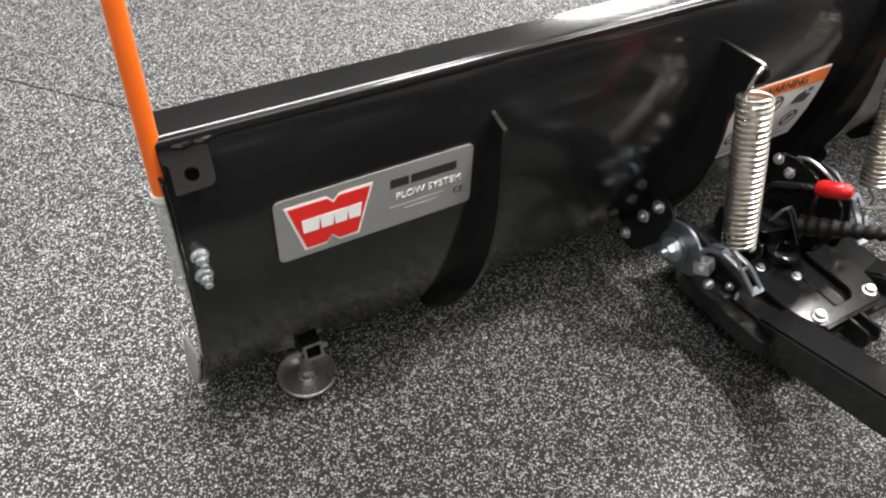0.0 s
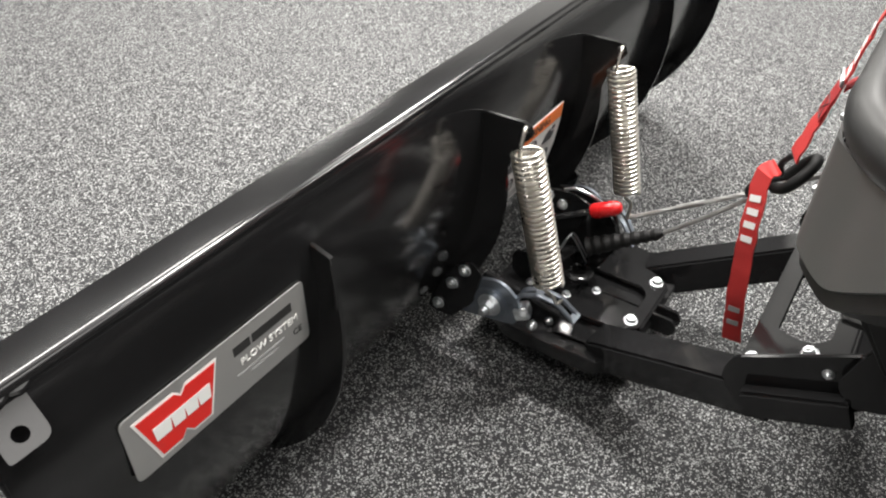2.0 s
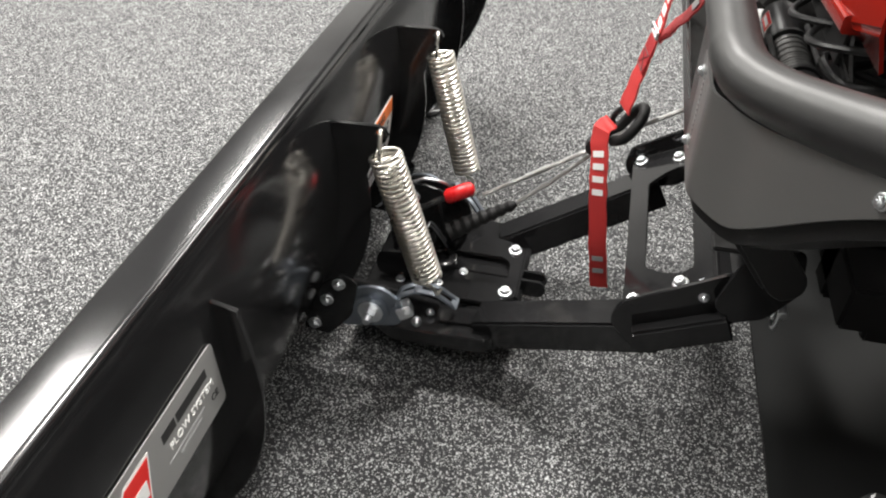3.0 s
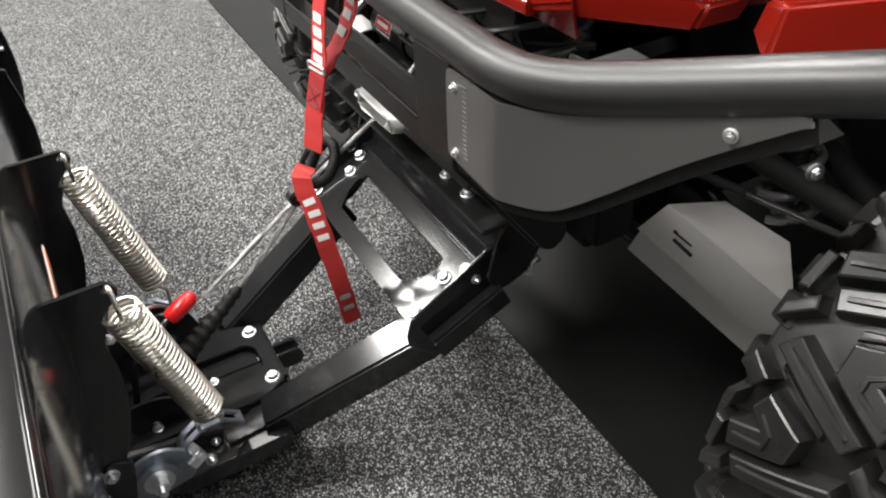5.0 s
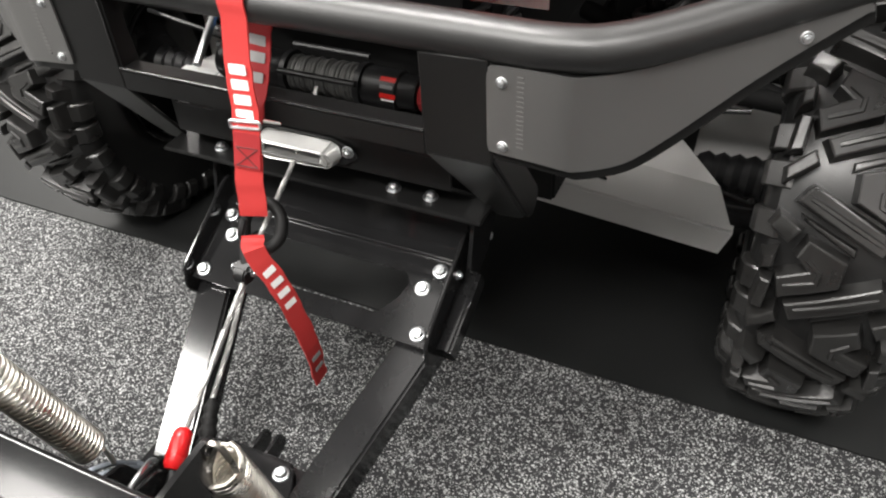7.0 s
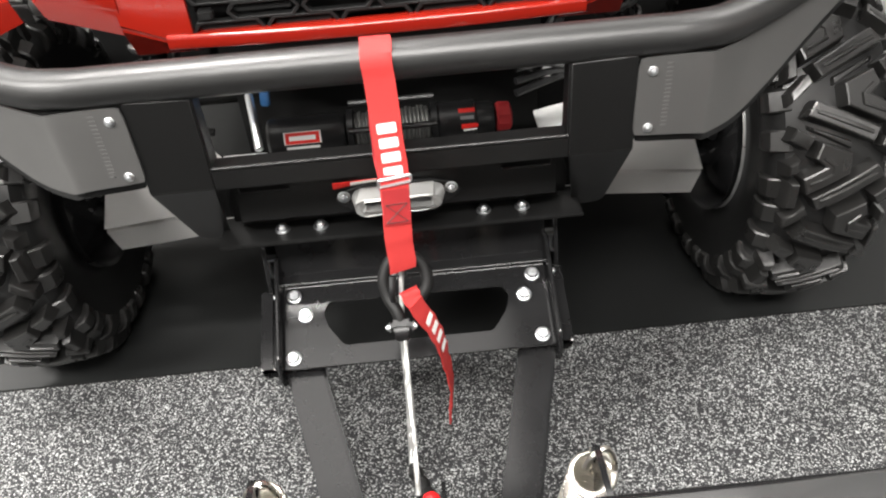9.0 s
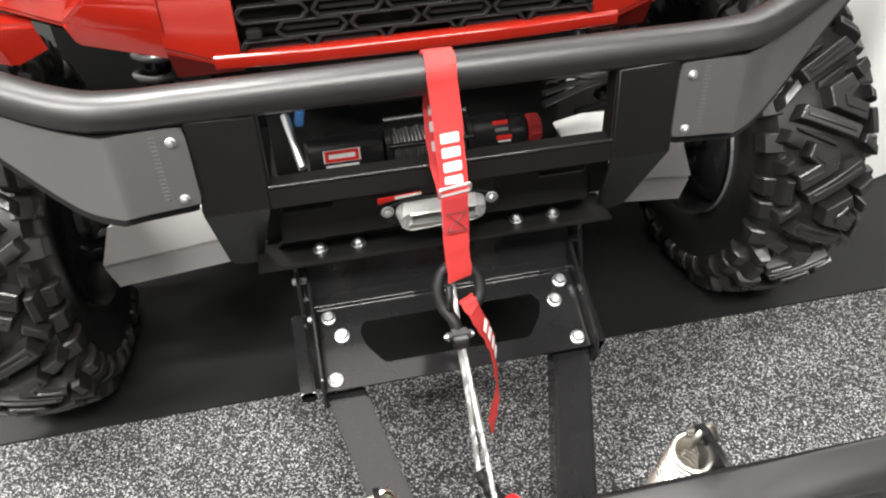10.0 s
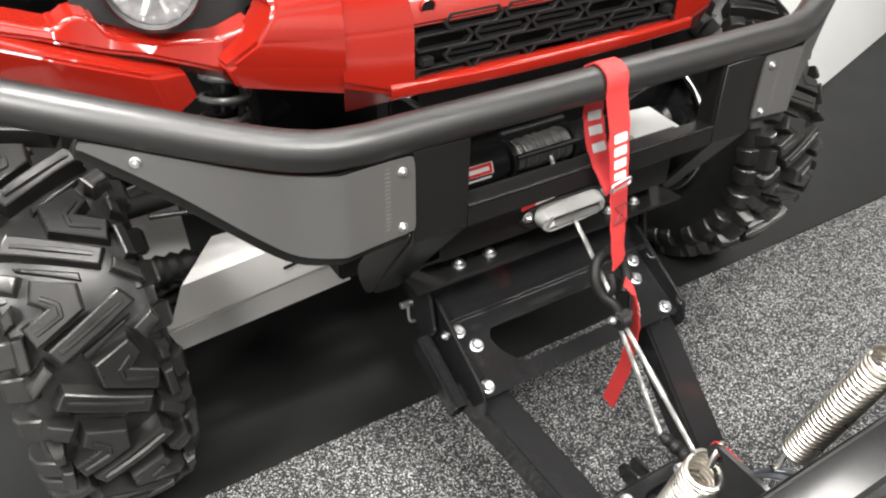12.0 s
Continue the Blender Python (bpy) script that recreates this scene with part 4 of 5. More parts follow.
for k in range(19 * 18 + 1):
    a = 2 * math.pi * k / 18
    wrap.append(Vector((-0.048 + 0.1 * k / (19 * 18), WY + (0.0208 + 0.0012 * math.sin(0.11 * k) + 0.002 * k / (19 * 18)) * math.cos(a), WZc + (0.0208 + 0.0012 * math.sin(0.11 * k) + 0.002 * k / (19 * 18)) * math.sin(a))))
part("rope_on_drum", pipe(wrap, 0.0027, 7), DRUM, winch, "dark steel rope wound on the drum")
part("drum", rod((-0.05, WY, WZc), (0.054, WY, WZc), 0.018, seg=24), PLASTIC, winch)
for dy, dz in ((-0.027, 0.014), (0.016, 0.032), (-0.026, -0.024)):
    part("tie_rod", rod((-0.055, WY + dy, WZc + dz), (0.06, WY + dy, WZc + dz), 0.004, seg=10), PLASTIC, winch)


def on_cylinder(x0, x1, a0, a1, r, mat, name, parent):
    """A label bent round the winch: between two x and two angles from the front, upward."""
    bm = bmesh.new()
    rows = []
    for a in np.linspace(radians(a0), radians(a1), 8):
        y, z = WY - r * math.cos(a), WZc + r * math.sin(a)
        rows.append((bm.verts.new((x0, y, z)), bm.verts.new((x1, y, z))))
    for p, q in zip(rows, rows[1:]):
        bm.faces.new((p[0], p[1], q[1], q[0]))
    return part(name, bm, mat, parent)


on_cylinder(-0.142, -0.093, 3, 40, 0.0258, PRINT, "label", winch)
on_cylinder(-0.140, -0.095, 5, 38, 0.0262, LOGO, "label", winch)
on_cylinder(-0.135, -0.1, 15, 28, 0.0266, PRINT, "label_bar", winch)
on_cylinder(-0.14, -0.096, -14, -5, 0.0259, PRINT, "label_bar", winch)
on_cylinder(0.09, 0.112, 50, 64, 0.0264, LOGO, "label", winch)
on_cylinder(0.092, 0.11, 30, 40, 0.0264, PRINT_GREY, "label_bar", winch)
on_cylinder(0.093, 0.115, 4, 18, 0.0264, LOGO, "label", winch)
on_cylinder(0.095, 0.113, -4, 2, 0.0264, PRINT, "label_bar", winch)
part("winch_tray", block(-0.13, 0.13, 0.07, 0.2, 0.5, 0.505, 0.001), BUMPER, winch)
part("solenoid_bar", block(-0.1, 0.06, 0.155, 0.2, 0.585, 0.6, 0.004), PLASTIC, winch)
part("drain_pipe", rod((-0.184, 0.162, 0.582), (-0.17, 0.089, 0.542), 0.0055, seg=14), ZINC, winch, "bright metal pipe")
part("tray_plate", slab(rounded([(-0.05, 0), (0.045, 0), (0.05, 0.09), (0.0, 0.095), (-0.05, 0.08)], 0.004), axes((0.252, 0.12, 0.492), (1, 0, 0), (0, 1, 0.05)), 0.003, 0.0006), WHITE, winch, "white tray plate beside the winch")
part("tray_plate", slab(rounded([(-0.03, 0), (0.03, 0), (0.03, 0.04), (-0.03, 0.04)], 0.004), axes((-0.2, 0.09, 0.508), (1, 0, 0), (0, 1, 0.05)), 0.003, 0.0006), WHITE, winch, "white tray plate beside the winch")
part("loom_panel", slab(rounded([(0.205, 0.548), (0.285, 0.552), (0.285, 0.602), (0.215, 0.598)], 0.004), axes((0, 0.205, 0), (1, 0, 0), (0, 0, 1)), 0.003, 0.0006), WHITE, winch, "white panel behind the cables")
for k in range(3):
    part("cable", pipe(smooth_path([(0.17, 0.15, 0.555 + 0.018 * k), (0.21, 0.165, 0.56 + 0.014 * k), (0.25, 0.16, 0.575 + 0.004 * k), (0.31, 0.18, 0.57 + 0.01 * k)], 6), 0.005, 8), PLASTIC, winch)
# wiring loom seen through the window
for k, (dy, dz, c) in enumerate(((0.0, 0.0, PLASTIC), (0.015, 0.012, PLASTIC), (0.03, -0.008, PLASTIC), (0.02, 0.025, PLASTIC))):
    part("cable", pipe(smooth_path([(0.12, 0.16 + dy, 0.6 + dz), (0.16, 0.13 + dy, 0.61 + dz), (0.2, 0.15 + dy, 0.6 - dz), (0.24, 0.19 + dy, 0.62 + dz)], 6), 0.005, 8), c, winch)
blue = worn("blue_plastic", (0.03, 0.12, 0.3), 0.4)
part("connector", box((0.012, 0.012, 0.03), pose(-0.165, 0.17, 0.575, 20, 10, 0), 0.002), blue, winch, "blue connector")

for k in range(5):
    part("cable", pipe(smooth_path([(-0.2 + 0.05 * k, 0.2, 0.64), (-0.17 + 0.07 * k, 0.13, 0.628 + 0.006 * (k % 2)), (-0.1 + 0.07 * k, 0.1 + 0.01 * (k % 3), 0.635), (-0.02 + 0.06 * k, 0.17, 0.645)], 7), 0.004, 8), PLASTIC, winch)

# plow mount under the bumper
mount = holder("plow_mount", (0, 0.12, 0.33), utv, "black plow mount under the bumper")
part("mount_plate", slab(rounded([(-0.2, 0.0), (0.2, 0.0), (0.2, 0.105), (-0.2, 0.105)], 0.004), axes((0.008, 0.112, 0.297), (1, 0, 0), (0, 0.025, 0.105)), 0.006, 0.001), FRAME, mount)
part("mount_lip", slab(rounded([(-0.2, 0.0), (0.2, 0.0), (0.2, 0.022), (-0.2, 0.022)], 0.002), axes((0.008, 0.094, 0.303), (1, 0, 0), (0, 0.02, 0.003)), 0.005, 0.001), FRAME, mount)
part("mount_fold", rod((-0.19, 0.093, 0.3055), (0.206, 0.093, 0.3055), 0.0036, seg=24), FRAME, mount)
for s in (1, -1):
    x = 0.008 + s * 0.212
    part("mount_ear", slab(rounded([(0.085, 0.30), (0.1, 0.36), (0.12, 0.4), (0.17, 0.4), (0.18, 0.34), (0.15, 0.29), (0.11, 0.275)], 0.01), axes((x - 0.003, 0, 0), (0, 1, 0), (0, 0, 1)), 0.006), FRAME, mount)
    xo = 0.002 + s * 0.195
    part("pin_clip", pipe(smooth_path([(xo - s * 0.011, 0.17, 0.3), (xo - s * 0.0105, 0.169, 0.272), (xo - s * 0.006, 0.168, 0.262), (xo + s * 0.006, 0.168, 0.2625), (xo + s * 0.0105, 0.1685, 0.272), (xo + s * 0.011, 0.17, 0.298)], 6), 0.0024, 8), ZINC, mount, "bright wire pin clip")
    part("pin", rod((xo - s * 0.018, 0.17, 0.299), (xo + s * 0.024, 0.17, 0.299), 0.0055, seg=16, edge=0.001), ZINC, mount)
part("crossmember", block(-0.3, 0.3, 0.2, 0.26, 0.36, 0.42, 0.004), DARK, mount)

# aluminium arm guards beside the mount
for s in (1, -1):
    guard = holder("arm_guard", (s * 0.36, 0.36, 0.3), utv, "bare aluminium suspension arm guard")
    drop = 0.0 if s > 0 else 0.006
    pts = [[(0.228, 0.33, 0.257), (0.521, 0.354, 0.212)], [(0.245, 0.331, 0.3), (0.535, 0.354, 0.254)], [(0.247, 0.34, 0.309), (0.534, 0.363, 0.264)], [(0.248, 0.323, 0.311), (0.533, 0.345, 0.267)], [(0.275, 0.347, 0.361), (0.503, 0.339, 0.346)], [(0.325, 0.4, 0.376), (0.43, 0.404, 0.374)]]
    pts = [[(x, y, z - drop) for x, y, z in row] for row in pts]
    bm = bmesh.new()
    grid = []
    for a, b in pts:
        grid.append([bm.verts.new(Vector((s * (a[0] + (b[0] - a[0]) * t), a[1] + (b[1] - a[1]) * t, a[2] + (b[2] - a[2]) * t))) for t in (0, 0.33, 0.66, 1)])
    for a, b in zip(grid, grid[1:]):
        for k in range(3):
            bm.faces.new((a[k], a[k + 1], b[k + 1], b[k]))
    bmesh.ops.solidify(bm, geom=bm.faces[:], thickness=0.003)
    part("sheet", bm, ALU, guard, smooth=25)
    for a, b in (((0.3024, 0.3407, 0.3359), (0.3360, 0.3433, 0.3308)), ((0.3071, 0.3372, 0.3256), (0.3417, 0.3392, 0.3187))):
        a, b = Vector((s * a[0], a[1], a[2] - drop)), Vector((s * b[0], b[1], b[2] - drop))
        out = Vector((s * 0.128, -0.919, 0.372))
        along = (b - a).normalized()
        n = (b - a).length
        # no cut: a dark strip on the sheet gives the slot's shade
        part("slot", slab(rounded([(0, -0.0024), (n, -0.0024), (n, 0.0024), (0, 0.0024)], 0.002), axes(a + out * 0.001, along, out.cross(along)), 0.0052, 0.0), DARK, guard, "dark strip standing for a shaded slot")

# wheels
W, XW, YW, ZW = 0.188, 0.651, 0.44, 0.303
KW = W / 0.215
PITCH = 10


def tread_height(v):
    """Radius of the carcass at a distance v from the tyre's middle."""
    a = abs(v) / (W / 2)
    return 0.2985 - 0.012 * a**2 - 0.875 * max(0, a - 0.8) ** 2


def lay(deg, v, h):
    """A place on the tread: degrees up from the front, metres from the middle, height over the carcass."""
    a, r = radians(deg), tread_height(v) + h
    return (v, -r * math.cos(a), r * math.sin(a))


def dense(outline, step=0.01):
    out = []
    for i, p in enumerate(outline):
        q = outline[(i + 1) % len(outline)]
        n = max(1, int(math.hypot((p[0] - q[0]) * 0.0055, p[1] - q[1]) / step))
        out += [(p[0] + (q[0] - p[0]) * k / n, p[1] + (q[1] - p[1]) * k / n) for k in range(n)]
    return out


def inset(outline, d):
    """An outline (degrees, metres) drawn in by d metres on all sides."""
    pts = [Vector((a * 0.0055, v)) for a, v in outline]
    n = len(pts)
    turn = 1 if sum(pts[i].x * pts[(i + 1) % n].y - pts[(i + 1) % n].x * pts[i].y for i in range(n)) > 0 else -1
    out = []
    for i, p in enumerate(pts):
        e1, e2 = (p - pts[i - 1]).normalized(), (pts[(i + 1) % n] - p).normalized()
        n1, n2 = Vector((-e1.y, e1.x)) * turn, Vector((-e2.y, e2.x)) * turn
        m = n1 + n2
        q = p + m * (d / max(0.35, 1 + n1.dot(n2)))
        out.append((q.x / 0.0055, q.y))
    return out


def lug_mesh(outline, height=0.0255, name="lug"):
    """A tread block with sloping flanks and a worn, rounded upper edge."""
    bm = bmesh.new()
    base = dense(outline)
    rings = [[bm.verts.new(lay(a, v, h)) for a, v in inset(base, d)] for h, d in ((-0.006, -0.003), (height * 0.8, 0.0), (height * 0.95, 0.0008), (height, 0.0028))]
    n = len(base)
    for a, b in zip(rings, rings[1:]):
        for i in range(n):
            bm.faces.new((a[i], a[(i + 1) % n], b[(i + 1) % n], b[i]))
    bm.faces.new(rings[-1])
    return finish(name, bm, TYRE, 30)


def tread_line(line, height=0.0255):
    """A fine raised line on the top of a tread block."""
    bm = bmesh.new()
    strips = []
    pts = [(a[0] + (b[0] - a[0]) * k / 5, a[1] + (b[1] - a[1]) * k / 5) for a, b in zip(line, line[1:]) for k in range(5)] + [line[-1]]
    for i, (u, v) in enumerate(pts):
        p, q = pts[max(i - 1, 0)], pts[min(i + 1, len(pts) - 1)]
        d = Vector(((q[0] - p[0]) * 0.0055, q[1] - p[1])).normalized() * 0.0022
        strips.append([bm.verts.new(lay(u - a * d.y / 0.0055, v + a * d.x, height + h)) for a, h in ((-1.5, -0.0015), (-0.8, 0.0022), (0.8, 0.0022), (1.5, -0.0015))])
    for a, b in zip(strips, strips[1:]):
        for k in range(3):
            bm.faces.new((a[k], a[k + 1], b[k + 1], b[k]))
    return finish("tread_line", bm, TYRE, 30)


# tread blocks of one pitch, in degrees round the tyre and metres from its middle, the vehicle's side negative
LONG_BAR = [(34.6, -0.046), (33.6, -0.052), (30.8, -0.061), (22.4, 0.037), (26.2, 0.048)]
BAR_LINE = [(31.8, -0.047), (25.2, 0.034)]
FORK = [(20.3, 0.006), (23.6, -0.0395), (19.4, -0.0485), (16.9, -0.033), (14.1, -0.064), (9.2, -0.0565), (14.5, 0.004)]
FORK_LINE = [(12.3, -0.053), (14.6, -0.021), (17.2, -0.02), (19.5, -0.036)]
SHOULDER_A = [(25.2, -0.0485), (28.0, -0.0755), (24.6, -0.0845), (21.8, -0.06)]
SHOULDER_B = [(19.5, -0.069), (17.8, -0.083), (14.4, -0.083), (15.8, -0.07)]
SHOULDER_C = [(12.6, -0.0665), (12.8, -0.08), (4.6, -0.084), (5.2, -0.069)]
SHOULDER_D = [(41.8, -0.055), (39.2, -0.049), (34.2, -0.0805), (37.4, -0.082)]
TIE_BAR = [(27.8, -0.051), (27.0, -0.05), (20.8, 0.012), (22.6, 0.012)]


def flank_lug(deg, side, grow=0.0):
    """A shoulder block that runs down the tyre's flank."""
    bm = bmesh.new()
    rows = []
    for r, v, half in ((0.293, 0.076, 0.017), (0.28, 0.098, 0.0165), (0.265, 0.1035, 0.0155), (0.247, 0.101, 0.0145), (0.242, 0.09, 0.0145)):
        rows.append([bm.verts.new((side * (v + grow), -r * math.cos(radians(deg) + o / r), r * math.sin(radians(deg) + o / r))) for o in (-half, half)])
    low = [[bm.verts.new((side * 0.07, v.co.y, v.co.z)) for v in row] for row in rows]
    for a, b, c, d in zip(rows, rows[1:], low, low[1:]):
        bm.faces.new((a[0], a[1], b[1], b[0]))
        bm.faces.new((a[0], b[0], d[0], c[0]))
        bm.faces.new((a[1], c[1], d[1], b[1]))
    bm.faces.new((rows[0][0], low[0][0], low[0][1], rows[0][1]))
    bm.faces.new((rows[-1][0], rows[-1][1], low[-1][1], low[-1][0]))
    bmesh.ops.recalc_face_normals(bm, faces=bm.faces)
    bevel(bm, 0.0025, 1, 40)
    return finish("shoulder_lug", bm, TYRE, 30)


carcass = [(0.152, -0.085), (0.16, -0.094), (0.2, -0.103), (0.24, -0.1075), (0.262, -0.106), (0.274, -0.1)]
carcass = [(r, v * KW) for r, v in carcass]
carcass += [(tread_height(v), v) for v in np.linspace(-0.42 * W, 0.42 * W, 15)]
carcass += [(r, -v * KW) for r, v in [(0.274, -0.1), (0.262, -0.106), (0.24, -0.1075), (0.2, -0.103), (0.16, -0.094), (0.152, -0.085)]]
for s in (1, -1):
    wheel = holder("wheel", (s * XW, YW, 0.004), utv, "knobbly off-road tyre on a dark wheel")
    axle = pose(s * XW, YW, ZW, 0, 0, 1.1)
    turn = Matrix.Rotation(radians(90), 4, "Y")
    part("tyre", lathe(carcass, 72, axle @ turn), CARCASS, wheel, "black rubber tyre")
    part("rim", lathe([(0.153, -0.09), (0.158, -0.095), (0.15, -0.085), (0.142, -0.05), (0.14, 0.03), (0.12, 0.045), (0.05, 0.05), (0.045, 0.06), (0, 0.06)], 40, axle @ turn if s > 0 else axle @ Matrix.Rotation(radians(-90), 4, "Y")), PLASTIC, wheel, "dark steel wheel")
    inward = aim((s * (XW - 0.042), YW, ZW), (0, YW, ZW))
    part("inner_dish", lathe([(0.148, -0.01), (0.143, 0.006), (0.12, 0.024), (0.075, 0.036), (0.045, 0.05), (0.03, 0.055), (0, 0.056)], 40, inward), FRAME, wheel, "glossy black inner wheel dish")
    part("rim_lip", lathe([(0.15, 0.02), (0.157, 0.028), (0.16, 0.036), (0.157, 0.04), (0.152, 0.036), (0.147, 0.024)], 48, inward), SHOE, wheel, "worn metal rim lip")
    blocks = []
    for flip, lead in ((1, 0), (-1, 18)):
        def place(shape):
            return [(a + lead, v * flip * s) for a, v in shape]

        for shape in (LONG_BAR, FORK, SHOULDER_A, SHOULDER_B, SHOULDER_C, SHOULDER_D):
            blocks.append(("lug", lug_mesh(place(shape))))
        blocks.append(("tie_bar", lug_mesh(place(TIE_BAR), 0.007, "tie_bar")))
        for line in (BAR_LINE, FORK_LINE):
            blocks.append(("tread_line", tread_line(place(line))))
        for deg in (9, 24, 36):
            blocks.append(("shoulder_lug", flank_lug(deg + lead, -flip * s, 0.007 if flip < 0 else 0.0)))
    for k in range(PITCH):
        spin = axle @ Matrix.Rotation(2 * math.pi * k / PITCH, 4, "X")
        for name, me in blocks:
            if min((spin @ v.co).z for v in me.vertices) < 0.004:
                # the blocks that carry the load are pressed flat on the mat
                me = me.copy()
                for v in me.vertices:
                    q = spin @ v.co
                    q.z = max(q.z, 0.004)
                    v.co = spin.inverted() @ q
            shared(name, me, spin, wheel)

# axle, boots, shocks, and the dark body of the chassis
for s in (1, -1):
    boot = [(0, 0), *[(0.034 - 0.0011 * k - 0.006 * (k % 2), 0.011 * k) for k in range(9)], (0.018, 0.1), (0, 0.1)]
    part("axle_boot", lathe(boot, 20, aim((s * 0.56, 0.4, 0.33), (s * 0.2, 0.42, 0.33))), PLASTIC, utv, "black ribbed axle boot")
    part("axle", rod((s * 0.2, 0.42, 0.33), (s * 0.58, 0.4, 0.33), 0.013), FRAME, utv)
    for y in (0.33, 0.5):
        part("suspension_arm", rod((s * 0.2, y + 0.02, 0.27), (s * 0.58, 0.41, 0.25), 0.017), FRAME, utv)
        part("suspension_arm", rod((s * 0.24, y + 0.02, 0.5), (s * 0.57, 0.41, 0.45), 0.015), DARK, utv)
    part("tie_rod", rod((s * 0.3, 0.36, 0.424), (s * 0.382, 0.36, 0.437), 0.0065, seg=16), DARK, utv)
    part("tie_rod", rod((s * 0.382, 0.36, 0.437), (s * 0.52, 0.36, 0.459), 0.0042, seg=16), FRAME, utv, "thin black tie rod")
    bolt((s * 0.452, 0.372, 0.503), (s * 0.9, -0.35, 0.1), utv, 0.011)
    a, b = Vector((s * 0.349, 0.42, 0.69)), Vector((s * 0.402, 0.42, 0.40))
    part("shock_spring", pipe(coil(b, a, 0.034, 0.006, 9), 0.006, 10), COIL, utv, "black shock absorber spring")
    part("shock_body", rod(b, a, 0.02, seg=18), FRAME, utv)
    part("inner_fender", slab(rounded([(0.46, 0.42), (0.48, 0.66), (0.52, 0.8), (1.0, 0.8), (1.0, 0.42)], 0.03), axes((s * 0.30 - 0.003, 0, 0), (0, 1, 0), (0, 0, 1)), 0.006), DARK, utv)
    part("frame_rail", beam((s * 0.2, 0.2, 0.42), (s * 0.2, 1.2, 0.42), 0.05, 0.08, edge=0.004), DARK, utv)
for s in (1, -1):
    part("rear_guard", slab(rounded([(0.44, 0.24), (0.57, 0.25), (0.565, 0.41), (0.45, 0.42)], 0.02), axes((0, 0.54, 0), (s, 0, 0), (0, 0, 1)), 0.003), ALU, utv, "bare aluminium rear arm guard")
part("belly", block(-0.19, 0.19, 0.28, 1.4, 0.25, 0.3, 0.004), DARK, utv)
part("firewall", block(-0.62, 0.62, 0.8, 0.84, 0.25, 0.8, 0.004), DARK, utv)
part("radiator", block(-0.21, 0.21, 0.2, 0.24, 0.44, 0.86, 0.004), DARK, utv)
part("belly_pan", slab(rounded([(-0.2, 0.0), (0.2, 0.0), (0.2, 0.2), (-0.2, 0.2)], 0.01), axes((0.0, 0.15, 0.45), (1, 0, 0), (0, 1, 0.05)), 0.003), ALU, utv, "bare aluminium pan")


# red front panels, mirrored
def panel(points, faces, thick=0.004):
    bm = bmesh.new()
    vs = [bm.verts.new(p) for p in points]
    for f in faces:
        bm.faces.new([vs[i] for i in f])
    bmesh.ops.recalc_face_normals(bm, faces=bm.faces)
    bmesh.ops.bevel(bm, geom=[e for e in bm.edges if len(e.link_faces) == 2], offset=0.004, segments=3, affect="EDGES", clamp_overlap=True)
    bmesh.ops.solidify(bm, geom=bm.faces[:], thickness=thick)
    return bm


fascia = holder("fascia", (0, 0.15, 0.72), utv, "glossy red front fascia round the grille")
part("lower_bar", sweep(smooth_path([(-0.25, 0.124, 0.683), (-0.1, 0.113, 0.6835), (0.1, 0.113, 0.6835), (0.25, 0.124, 0.683)], 6), rounded([(-0.012, -0.009), (0.012, -0.009), (0.012, 0.009), (-0.012, 0.009)], 0.005)), RED, fascia, "glossy red bar below the grille")
part("upper_panel", panel([(-0.222, 0.116, 0.757), (0.222, 0.116, 0.757), (-0.222, 0.125, 0.80), (0.222, 0.125, 0.80), (-0.24, 0.17, 0.86), (0.24, 0.17, 0.86), (-0.26, 0.36, 0.95), (0.26, 0.36, 0.95), (-0.222, 0.14, 0.75), (0.222, 0.14, 0.75)], [(8, 9, 1, 0), (0, 1, 3, 2), (2, 3, 5, 4), (4, 5, 7, 6)]), RED, fascia, "glossy red bonnet")
